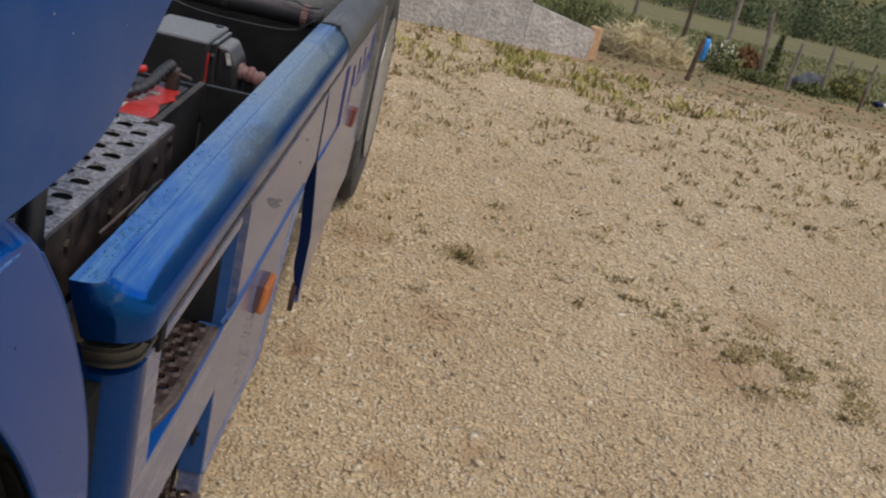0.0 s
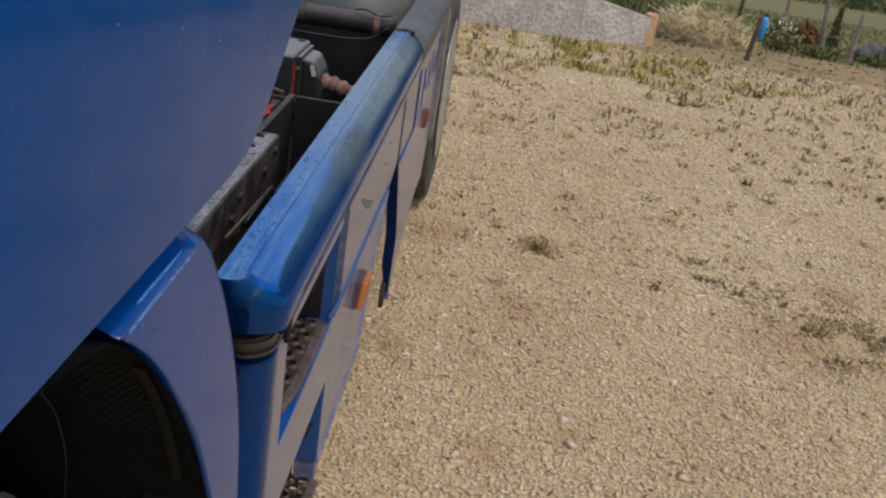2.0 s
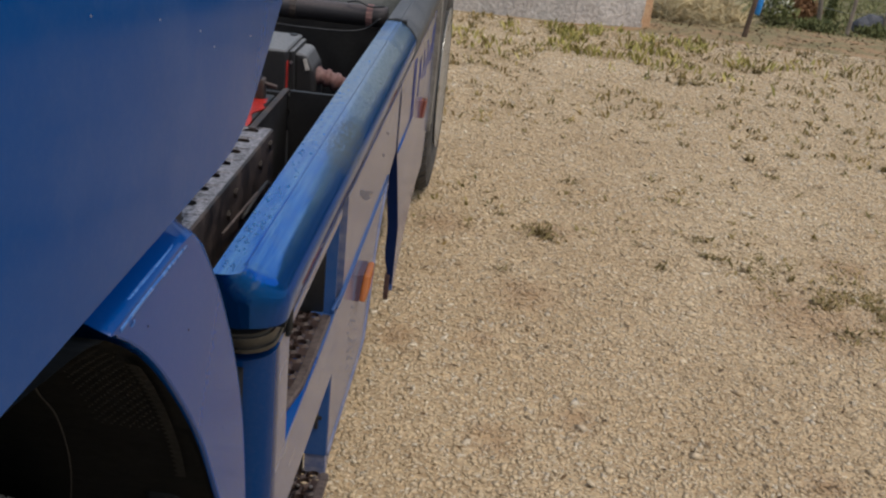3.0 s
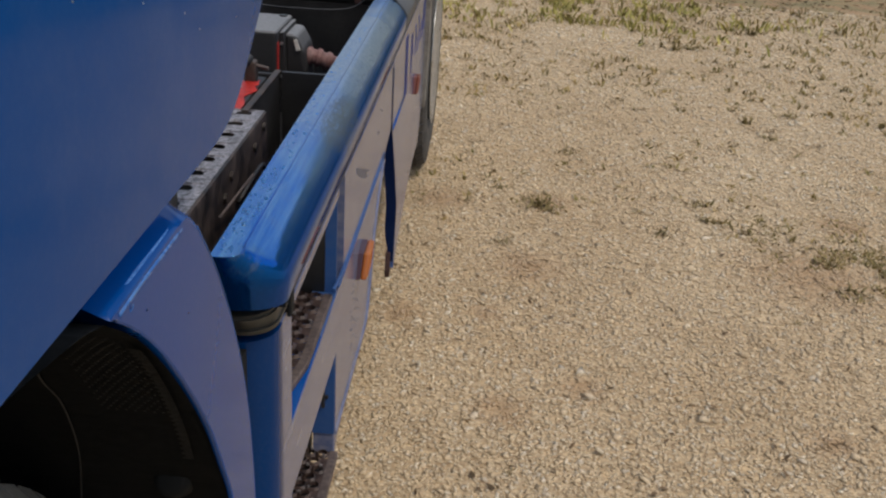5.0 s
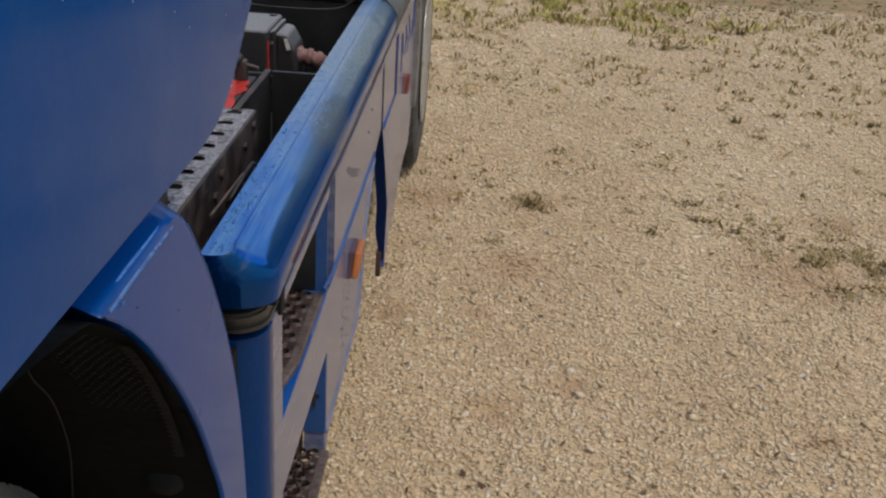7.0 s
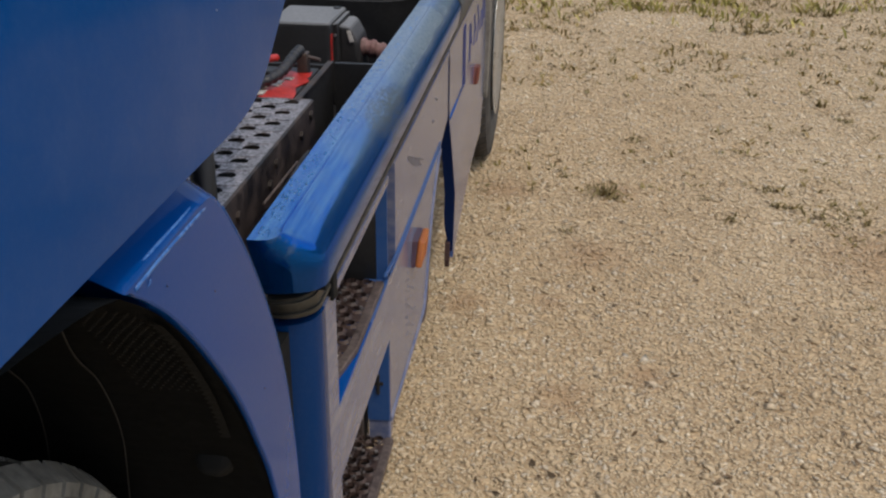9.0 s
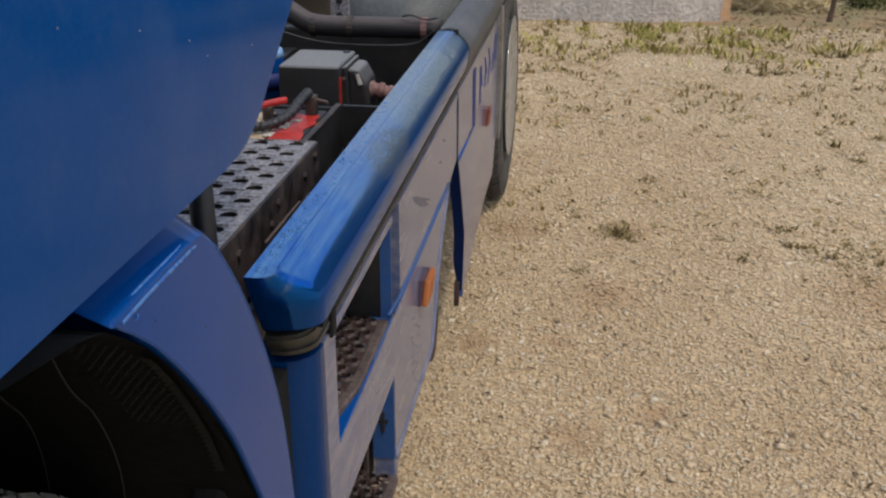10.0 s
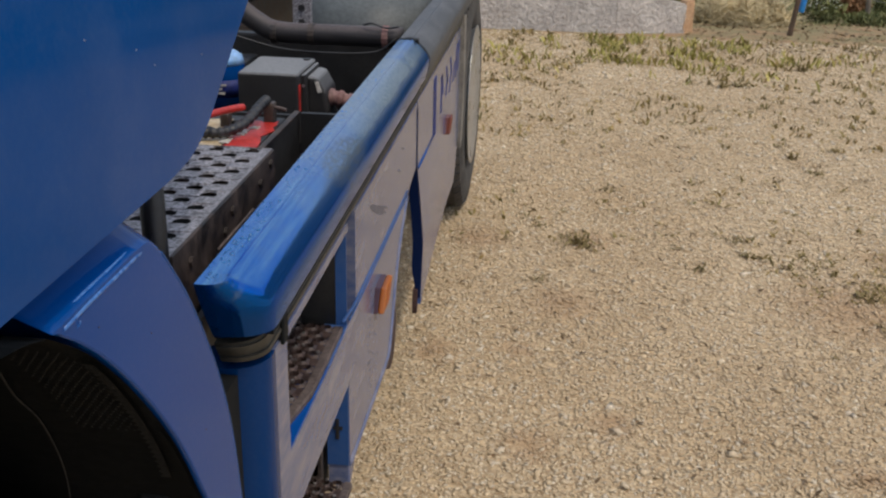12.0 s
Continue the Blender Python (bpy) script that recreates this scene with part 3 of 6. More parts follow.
# front mudguard with its wheel arch
ARCH = [(-0.494, 1.2225), (-0.45, 1.1915), (-0.41, 1.1575), (-0.36, 1.106), (-0.30, 1.034), (-0.25, 0.964), (-0.205, 0.885), (-0.168, 0.812), (-0.135, 0.70), (-0.118, 0.52)]
REAR = [(-0.06, 0.52), (-0.052, 0.68), (-0.062, 0.79), (-0.085, 0.90), (-0.128, 1.007), (-0.19, 1.112), (-0.243, 1.18), (-0.270, 1.209), (-0.292, 1.223), (-0.325, 1.226)]
arch, rear = curve2(ARCH, 5), curve2(REAR, 5)


def fender_mesh():
    """Crescent mudguard: soft shoulder along the top, thin edges elsewhere."""
    out = arch + rear + [(-0.490, 1.226)]
    bm = prism(out, -0.13, 0.0)
    for v in bm.verts:
        if v.co.x < -0.1 and v.co.z > 1.19:
            v.co.y += 0.05 if v.co.y > -0.36 else 0.0
            v.co.z += 0.055
    face = [e for e in bm.edges if all(v.co.x > -0.001 for v in e.verts)]
    top = [e for e in face if all(v.co.z > 1.205 for v in e.verts) and abs(e.verts[0].co.y - e.verts[1].co.y) > 0.0005 and min(v.co.z for v in e.verts) > 1.2225]
    rest = [e for e in face if e not in top]
    bmesh.ops.bevel(bm, geom=top, offset=0.004, segments=4, affect="EDGES", profile=0.5)
    rest = [e for e in rest if e.is_valid]
    bmesh.ops.bevel(bm, geom=rest, offset=0.003, segments=2, affect="EDGES", profile=0.5)
    return bm


fender = part("front_mudguard", fender_mesh(), M_GUARD, truck, "blue curved front mudguard with scuffed edge", True)
fender.data.set_sharp_from_angle(angle=radians(42))
broad = max(fender.data.polygons, key=lambda p: p.area * (p.center.x > -0.02))
rim = set(broad.edge_keys)
for e in fender.data.edges:
    if e.key in rim:
        e.use_edge_sharp = True
# pale bead paint: wear, with the edge's sky highlight put into the colour
M_BEAD = paint("pale_bead_paint", (0.012, 0.11, 0.40), 0.5, (0.11, 0.26, 0.55), rough=0.10, patch=30, lo=0.45, hi=0.6)
M_BEAD.node_tree.nodes["Principled BSDF"].inputs["IOR"].default_value = 1.5
for dx, z, r, y0 in ((-0.0012, 1.2195, 0.0026, -0.474), (-0.0058, 1.2262, 0.0024, -0.484)):
    part("rolled_edge", tube(bmesh.new(), smooth_line([(dx, y0, z - 0.002), (dx, y0 + 0.05, z), (dx, -0.37, z), (dx - 0.001, -0.312, z - 0.0005), (dx - 0.004, -0.296, z - 0.004)], 5), r, 10), M_BEAD, fender, "rolled edge along the top, worn, its highlight painted pale", True)
part("paint_curl", tube(bmesh.new(), [(-0.001, -0.453, 1.2075), (0.0012, -0.449, 1.2105), (0.0012, -0.4475, 1.2135)], 0.0006, 6), M_BEAD, fender, "pale curl of lifted paint", True)
for y, z in ((-0.175, 0.939), (-0.305, 1.13), (-0.415, 1.19)):
    part("paint_chip", boxes((-0.002, 0.0007, y, y + 0.0010, z, z + 0.0014)), M_BLACK, fender)
part("worn_edge", tube(bmesh.new(), [(-0.0012, y + 0.0002, z) for y, z in rear[2:-12]], 0.0011, 6), M_REVEAL, fender, "pale worn rim of the mudguard", True)


def swept(line, x0, x1, drop=0.0, towards=(-0.75, 0.5)):
    """A sheet along a (y, z) line from x0 to x1, set drop metres towards the axle."""
    bm = bmesh.new()
    rows = []
    for y, z in line:
        d = Vector((towards[0] - y, towards[1] - z)).normalized() * drop
        rows.append((bm.verts.new((x0, y + d.x, z + d.y)), bm.verts.new((x1, y + d.x, z + d.y))))
    for a, b in zip(rows, rows[1:]):
        bm.faces.new((a[0], a[1], b[1], b[0]))
    bmesh.ops.solidify(bm, geom=bm.faces[:], thickness=0.004)
    return bm


full_arch = curve2([(-1.42, 0.62), (-1.36, 0.9), (-1.2, 1.12), (-0.98, 1.24), (-0.74, 1.262), (-0.56, 1.240), (-0.494, 1.2225)], 4)[:-1] + arch
liner = part("arch_liner", swept(full_arch, -0.90, -0.004, 0.003), M_LINER, truck, "black textured wheel arch liner")
part("arch_back", boxes((-0.94, -0.90, -1.5, -0.05, 0.45, 1.27)), M_LINER, truck)
part("rib", swept(arch[22:], -0.012, -0.006, 0.007), M_LINER, liner)


def along(line, dist):
    """Point and direction at a length along a (y, z) line."""
    for a, b in zip(line, line[1:]):
        v = Vector((b[0] - a[0], b[1] - a[1]))
        if dist <= v.length:
            return Vector(a) + v.normalized() * dist, v.normalized()
        dist -= v.length
    return Vector(line[-1]), v.normalized()


def strip_x(far):
    """The toothed strip leaves the rim of the mudguard as it runs down."""
    return -0.005 - 0.064 * max(0.0, far - 0.09)


def knobs():
    """Rows of small raised knobs moulded into the liner."""
    bm = bmesh.new()
    for i in range(29):
        far = 0.065 + i * 0.0086
        p, d = along(arch, far)
        nrm = Vector((-d.y, d.x))
        if nrm.dot(Vector((-0.75, 0.5)) - p) < 0:
            nrm = -nrm
        for k in range(7):
            x = strip_x(far) - 0.018 - 0.0095 * (k + 0.5 * (i % 2))
            c = p + nrm * 0.0069
            vs = []
            for a in range(6):
                ang = a * math.pi / 3
                q = c + d * 0.0017 * math.cos(ang)
                vs.append(bm.verts.new((x + 0.0017 * math.sin(ang), q.x, q.y)))
            tip = c + nrm * 0.0004
            t = bm.verts.new((x, tip.x, tip.y))
            for a in range(6):
                bm.faces.new((vs[a], vs[(a + 1) % 6], t))
    return bm


tagged(part("knob_field", knobs(), M_KNOB, liner), kind="stuff")


def toothed():
    """A toothed edging strip in one piece."""
    bm = bmesh.new()
    rows = []
    for i in range(106):
        far = 0.098 + i * 0.0031
        p, d = along(arch, far)
        nrm = Vector((-d.y, d.x))
        if nrm.dot(Vector((-0.75, 0.5)) - p) < 0:
            nrm = -nrm
        c = p + nrm * 0.0085
        w = strip_x(far) - (0.0125 if i % 4 < 2 else 0.009)
        rows.append((bm.verts.new((strip_x(far), c.x, c.y)), bm.verts.new((w, c.x, c.y))))
    for a, d in zip(rows, rows[1:]):
        bm.faces.new((a[0], d[0], d[1], a[1]))
    bmesh.ops.solidify(bm, geom=bm.faces[:], thickness=0.003)
    return bm


part("toothed_strip", toothed(), M_CABLE, liner, "grey toothed edging strip")
for pts in ([(-0.08, -0.460, 1.186), (-0.136, -0.336, 1.066), (-0.142, -0.282, 1.000), (-0.16, -0.216, 0.893), (-0.186, -0.166, 0.777), (-0.20, -0.148, 0.66)],
            [(-0.225, -0.345, 1.075), (-0.233, -0.300, 1.022), (-0.236, -0.265, 0.978), (-0.252, -0.222, 0.905), (-0.275, -0.182, 0.815), (-0.29, -0.16, 0.70)]):
    part("cable", tube(bmesh.new(), smooth_line(pts, 6), 0.0011, 6), M_CABLE, liner, "thin scuffed grey cable", True)
plug = tube(bmesh.new(), [(-0.066, -0.166, 0.834), (-0.066, -0.174, 0.838), (-0.066, -0.190, 0.846), (-0.066, -0.192, 0.847)], 0.02, 20, [0.026, 0.024, 0.020, 0.012])
part("plug", plug, M_LINER, liner, "round black rubber plug", True)


def wheel(cy, cz, r, xf, width, rubber, name, rimmed=True):
    """Tyre with shoulder, ribs and a dished steel rim; xf is the outer face."""
    w = part(name, lathe_x([(xf - 0.05, 0.285), (xf - 0.034, 0.300), (xf - 0.012, 0.335), (xf, r - 0.10), (xf - 0.012, r - 0.035), (xf - 0.034, r - 0.006), (xf - 0.045, r),
                            (xf - 0.085, r), (xf - 0.088, r - 0.014), (xf - 0.098, r - 0.014), (xf - 0.101, r), (xf - 0.155, r), (xf - 0.158, r - 0.014),
                            (xf - 0.168, r - 0.014), (xf - 0.171, r), (xf - width + 0.045, r), (xf - width, r - 0.06), (xf - width, 0.29)], cy, cz, 72), rubber, truck, "", True)
    if rimmed and name == "rear_wheel":
        part("rim", lathe_x([(xf - 0.12, 0.284), (xf - 0.02, 0.286), (xf - 0.002, 0.296), (xf + 0.003, 0.306), (xf - 0.001, 0.290), (xf - 0.010, 0.25), (xf - 0.012, 0.19), (xf - 0.006, 0.13), (xf - 0.004, 0.05), (xf - 0.004, 0.002)], cy, cz, 64), M_RIM, w, "bright steel rim", True)
    elif rimmed:
        rim = part("rim", lathe_x([(xf - 0.12, 0.284), (xf - 0.034, 0.288), (xf - 0.024, 0.301), (xf - 0.028, 0.290), (xf - 0.05, 0.272), (xf - 0.07, 0.262),
                                   (xf - 0.11, 0.24), (xf - 0.12, 0.16), (xf - 0.09, 0.145), (xf - 0.085, 0.05), (xf - 0.085, 0.002)], cy, cz, 64), M_RIM, w, "bright steel rim", True)
        for k in range(10):
            a = 2 * math.pi * k / 10
            bm = bmesh.new()
            c = (cy + 0.19 * math.cos(a), cz + 0.19 * math.sin(a))
            tube(bm, [(xf - 0.118, *c), (xf - 0.09, *c)], 0.015, 6)
            part("wheel_nut", bm, M_ALU, w)
    return w


front = wheel(-0.62, 0.5085, 0.5085, -0.16, 0.30, M_PALE_TYRE, "front_wheel")


def lugs(cy, cz, r, xf, width, n=70):
    """Cross cuts worn into the tread, as raised blocks on the shoulder."""
    bm = bmesh.new()
    for k in range(n):
        a = 2 * math.pi * k / n
        ca, sa = math.cos(a), math.sin(a)
        for x0, x1 in ((xf - 0.042, xf - 0.012), (xf - 0.15, xf - 0.104), (xf - width + 0.05, xf - 0.178)):
            h = 0.5 * 2 * math.pi * r / n * 0.78
            vs = []
            for x, dr in ((x0, 0.004), (x1, -0.016 if x1 > xf - 0.05 else 0.004)):
                for s in (-h, h):
                    rr = r + dr
                    vs.append(bm.verts.new((x, cy + rr * ca - s * sa, cz + rr * sa + s * ca)))
            base = [bm.verts.new((v.co.x, cy + (v.co.y - cy) * 0.97, cz + (v.co.z - cz) * 0.97)) for v in vs]
            bm.faces.new((vs[0], vs[1], vs[3], vs[2]))
            for i, j in ((0, 1), (1, 3), (3, 2), (2, 0)):
                bm.faces.new((vs[i], vs[j], base[j], base[i]))
    return bm


tagged(part("tread_block_field", lugs(-0.62, 0.5085, 0.5085, -0.16, 0.30), M_PALE_TYRE, front, "dusty worn tread blocks"), kind="stuff")
rear_wheel = wheel(3.37, 0.50, 0.50, 0.016, 0.30, M_DUSTY_TYRE, "rear_wheel")
tagged(part("tread_block_field", lugs(3.37, 0.50, 0.50, 0.016, 0.30), M_DUSTY_TYRE, rear_wheel), kind="stuff")

M_FLAP = surf("dark_red_rubber", (0.035, 0.014, 0.012), (0.06, 0.028, 0.024), 14, 70, (0.6, 0.8), bump=0.3)

# side fairing: front section with two step openings, rounded front corner
def plate_cells(cells, x0, x1):
    bm = bmesh.new()
    for y0, y1, z0, z1 in cells:
        box(bm, x0, x1, y0, y1, z0, z1)
    bmesh.ops.remove_doubles(bm, verts=bm.verts[:], dist=0.0005)
    bm.verts.index_update()
    seen = {}
    for f in bm.faces[:]:
        seen.setdefault(tuple(sorted(v.index for v in f.verts)), []).append(f)
    bmesh.ops.delete(bm, geom=[f for fs in seen.values() if len(fs) > 1 for f in fs], context="FACES")
    return bm


Z0, Z1, Z2, Z3, Z4 = 0.345, 0.37, 0.54, 0.672, 0.890
Y = [0.125, 0.192, 0.65, 0.728, 1.625]
cells = [(Y[0], Y[1], 0.20, Z0), (Y[0], Y[1], Z0, Z2), (Y[0], Y[1], Z2, Z3), (Y[0], Y[1], Z3, Z4),
         (Y[1], Y[2], Z2, Z3), (Y[2], Y[3], Z2, Z3), (Y[2], Y[3], Z0, Z2)]
fairing = part("side_fairing", plate_cells(cells, -0.048, 0.0), M_SIDE, truck, "blue side fairing with two step openings, dusty and scratched, gravel reflection painted in")


part("opening_edge", boxes((-0.022, -0.0008, Y[1] - 0.01, Y[2] + 0.01, 0.873, 0.8898), bevel=0.001), M_SIDE, fairing)
part("reveal", boxes((-0.024, -0.002, Y[2] - 0.004, Y[2] - 0.001, Z3, Z4)), M_REVEAL, fairing, "dusty blue edge of the opening, sunlit tone painted in")
part("reveal", boxes((-0.0475, -0.002, Y[2] - 0.004, Y[2] - 0.001, Z0, Z2 - 0.001)), M_REVEAL, fairing, "dusty blue edge of the opening, sunlit tone painted in")
part("lower_corner", prism([(0.650, 0.3449), (0.728, 0.3449), (0.700, 0.315), (0.662, 0.292), (0.648, 0.292)], -0.046, -0.001, 0.004), M_SIDE, fairing)
part("catch_mark", boxes((-0.034, -0.014, Y[2] - 0.0075, Y[2] - 0.004, 0.432, 0.440), (-0.028, -0.021, Y[2] - 0.0085, Y[2] - 0.004, 0.410, 0.458), bevel=0.001), M_BLACK, fairing, "black cross-shaped catch")
part("fairing_tail", prism([(Y[3], Z4), (Y[3], Z0), (1.13, Z0)] + curve2([(1.165, 0.365), (1.205, 0.42), (1.25, 0.50), (1.33, 0.59), (1.45, 0.668), (1.55, 0.695), (1.624, 0.705)], 4) + [(1.625, Z4)], -0.05, 0.0), M_SIDE, fairing)


def front_y(z):
    """The front end of rail and band slopes back towards the bottom."""
    return -0.037 + 0.60 * (1.0626 - z)


def corner_post(z0, z1, rad, x_in, x_out, y_front, y_back, n=8, slope=0.0):
    """An upright with a rounded outer front corner; slope lets its top stand further forward."""
    pts = [(x_in, y_back), (x_in, y_front)]
    for k in range(n + 1):
        a = -math.pi / 2 + (math.pi / 2) * k / n
        pts.append((x_out - rad + rad * math.cos(a), y_front + rad + rad * math.sin(a)))
    pts.append((x_out, y_back))
    bm = bmesh.new()
    lo = [bm.verts.new((x, y, z0)) for x, y in pts]
    hi = [bm.verts.new((x, y - (slope * (z1 - z0) if y < y_back - 0.001 else 0.0), z1)) for x, y in pts]
    bm.faces.new(lo)
    bm.faces.new(hi)
    for i in range(len(pts)):
        j = (i + 1) % len(pts)
        bm.faces.new((lo[i], lo[j], hi[j], hi[i]))
    return bm


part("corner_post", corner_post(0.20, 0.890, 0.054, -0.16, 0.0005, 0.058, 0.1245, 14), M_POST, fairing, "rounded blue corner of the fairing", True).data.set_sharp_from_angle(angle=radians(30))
band = part("rubber_band", corner_post(0.902, 0.944, 0.046, -0.058, 0.001, front_y(0.902) - 0.002, 1.640, 14, 0.6), M_BAND, truck, "grey rubber band between rail and fairing", True)
band.data.set_sharp_from_angle(angle=radians(30))
for z in (0.911, 0.935):
    part("bead", corner_post(z - 0.003, z + 0.003, 0.048, -0.056, 0.0035, front_y(z) - 0.005, 1.638, 12, 0.6), M_BAND, band, "", True).data.set_sharp_from_angle(angle=radians(30))
part("dark_joint", corner_post(0.890, 0.903, 0.045, -0.062, -0.014, front_y(0.89) + 0.012, 1.64), M_LINER, truck)
part("dark_joint", corner_post(0.944, 0.960, 0.045, -0.062, -0.014, front_y(0.944) + 0.012, 1.64), M_LINER, truck)
part("gasket", boxes((0.004, 0.0182, 0.06, 1.64, 0.949, 0.9575)), M_LINER, truck, "black gasket under the rail")


RAIL_TOP = [(-0.046, 1.0606), (-0.0275, 1.0606), (-0.0255, 1.0600), (-0.0240, 1.0592), (-0.0225, 1.0600), (-0.0205, 1.0614), (-0.0180, 1.0612), (-0.0120, 1.0572), (-0.0040, 1.0509),
            (0.0040, 1.0441), (0.0110, 1.0375), (0.0165, 1.0314), (0.0212, 1.0250), (0.0250, 1.0185), (0.0275, 1.0125), (0.0286, 1.0065), (0.0282, 0.998), (0.0250, 0.980), (0.0202, 0.957)]


def rail(y0, y1, rad, slope=0.0):
    """Top rail: flat top, a raised crease, a broad rounded shoulder, and a rounded front corner."""
    bm = bmesh.new()
    path = [(-0.056, y0, 0.0, -1.0, 0.07), (-0.050, y0, 0.0, -1.0, 0.07)]
    for k in range(13):
        a = -math.pi / 2 + (math.pi / 2) * k / 12
        u = max(0.0, (k - 2) / 10)
        path.append((-rad + rad * math.cos(a), y0 + rad + rad * math.sin(a), math.cos(a), math.sin(a), 0.07 + 0.93 * u * u * (3 - 2 * u)))
    n = 24
    for k in range(1, n + 1):
        path.append((0.0, y0 + rad + (y1 - y0 - rad) * k / n, 1.0, 0.0, 1.0))
    rings = []
    for x, y, nx, ny, s in path:
        row = []
        for o, z in RAIL_TOP:
            w = o * s
            row.append(bm.verts.new((x + nx * w, y + ny * w + slope * (1.0626 - z) * (1 - (y - y0) / (y1 - y0)), z)))
        rings.append(row)
    for a, d in zip(rings, rings[1:]):
        for i in range(len(RAIL_TOP) - 1):
            bm.faces.new((a[i], d[i], d[i + 1], a[i + 1]))
    top, low = bm.verts.new((-0.056, y1, 1.0606)), bm.verts.new((-0.056, y1, 0.957))
    bm.faces.new([r[0] for r in rings] + [top])
    bm.faces.new(rings[0] + [low, top])
    bm.faces.new(rings[-1] + [low, top])
    return bm


for nm, y0, y1, rad, mat, text in (("top_rail", front_y(1.0626), 1.6475, 0.046, M_RAIL, "rounded blue top rail, paint worn and dusty, sky sheen painted pale on top"), ("rail_seam", 1.648, 1.668, 0.003, M_LINER, "black rubber seam between the rails"), ("rear_rail", 1.6685, 4.3, 0.004, M_REAR_RAIL, "dusty black plastic rear rail")):
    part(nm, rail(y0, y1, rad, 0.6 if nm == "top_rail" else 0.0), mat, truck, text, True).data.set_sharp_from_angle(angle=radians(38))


def drops(name, rows, seed, parent):
    """Beads of water standing on flat paint; rows of x0, x1, y0, y1, z, count."""
    rng = random.Random(seed)
    bm = bmesh.new()
    for x0, x1, y0, y1, z, n in rows:
        for _ in range(n):
            x, y, r = rng.uniform(x0, x1), rng.uniform(y0, y1), rng.uniform(0.0009, 0.0024) * (1.7 if rng.random() < 0.16 else 1)
            top = bm.verts.new((x, y, z + r * 0.55))
            a = [bm.verts.new((x + r * math.cos(q * 1.047), y + 1.25 * r * math.sin(q * 1.047), z - 0.0002)) for q in range(6)]
            b = [bm.verts.new((x + 0.7 * r * math.cos(q * 1.047), y + 0.9 * r * math.sin(q * 1.047), z + r * 0.4)) for q in range(6)]
            for q in range(6):
                bm.faces.new((a[q], a[(q + 1) % 6], b[(q + 1) % 6], b[q]))
                bm.faces.new((b[q], b[(q + 1) % 6], top))
    tagged(part(name, bm, M_WATER, parent, "beads of water", True), kind="stuff")


for pts in ([(0.004, 0.335, 1.0215), (-0.001, 0.342, 1.0275), (0.002, 0.352, 1.0245), (-0.004, 0.360, 1.0315)], [(-0.003, 0.345, 1.0300), (0.003, 0.356, 1.0225), (0.0075, 0.362, 1.0125)], [(-0.006, 0.46, 1.0335), (-0.001, 0.466, 1.0275), (-0.004, 0.475, 1.0315)]):
    part("twig", tube(bmesh.new(), smooth_line(pts, 4), 0.0011, 5), M_FLAP, truck, "dark reddish twig stuck to the rail", True)


M_WATER, nd, ln, bs = shader("water_beads")
bs.inputs["Base Color"].default_value = (0.01, 0.10, 0.30, 1)
bs.inputs["Roughness"].default_value = 0.06
drops("water_bead_field", [(-0.054, -0.028, -0.02, 0.30, 1.0606, 85), (-0.054, -0.028, 0.30, 0.7, 1.0606, 36), (-0.054, -0.028, 0.7, 1.3, 1.0606, 24)], 3, truck)

# body line on the fairing, and thin reveals
part("body_line", tube(bmesh.new(), smooth_line([(0.0, 0.60, 0.706), (0.0, 0.66, 0.698), (0.0, 0.73, 0.692), (0.0, 1.1, 0.690), (0.0, 1.45, 0.690)], 4), 0.0036, 8), M_REVEAL, fairing, "dull blue raised body line", True)
part("body_line", tube(bmesh.new(), smooth_line([(0.0, 0.66, 0.682), (0.0, 0.73, 0.677), (0.0, 1.1, 0.676), (0.0, 1.45, 0.677)], 4), 0.0022, 8), M_REVEAL, fairing, "", True)
part("bottom_lip", tube(bmesh.new(), smooth_line([(-0.006, 0.655, 0.346), (-0.006, 1.0, 0.344), (-0.006, 1.13, 0.346), (-0.006, 1.165, 0.364), (-0.006, 1.205, 0.42), (-0.006, 1.25, 0.50), (-0.006, 1.33, 0.59), (-0.006, 1.45, 0.672)], 4), 0.0105, 8), M_SIDE, fairing, "blue rolled lower lip", True)
part("catch", boxes((0.001, 0.008, 0.150, 0.175, 0.885, 0.955), bevel=0.003), M_LINER, band, "black rubber catch")


def scuff(y, z, w, h, seed, slope=-0.40):
    """A ragged dull mark running down towards the rear, a hair proud of the paint."""
    rng = random.Random(seed)
    n = 18
    out = []
    for k in range(n):
        a = 2 * math.pi * k / n
        r = rng.uniform(0.6, 1.1)
        dy = 0.5 * w * r * math.cos(a)
        out.append((y + dy, z + slope * dy + 0.5 * h * rng.uniform(0.5, 1.1) * math.sin(a)))
    part("scuff_relief_mark", prism(out, -0.001, 0.0003 + 0.00012 * (seed % 5)), M_SCUFF, fairing)


for k, (y, z, w, h) in enumerate(((0.99, 0.800, 0.24, 0.022), (0.96, 0.818, 0.16, 0.008), (1.07, 0.778, 0.12, 0.009), (1.36, 0.835, 0.05, 0.006), (1.30, 0.795, 0.035, 0.010),
                                  (0.894, 0.556, 0.020, 0.006), (0.954, 0.506, 0.020, 0.007), (0.868, 0.506, 0.022, 0.006), (0.99, 0.438, 0.018, 0.006), (0.88, 0.468, 0.018, 0.006))):
    scuff(y, z, w, h, 300 + k)
# rows of small flat marks painting in the shading of an embossed pattern
rng = random.Random(77)
for k in range(34):
    scuff(0.865 + 0.034 * (k % 4) + rng.uniform(-0.008, 0.008), 0.375 + 0.024 * (k // 4) + rng.uniform(-0.006, 0.006), rng.uniform(0.010, 0.022), rng.uniform(0.004, 0.008), 340 + k)


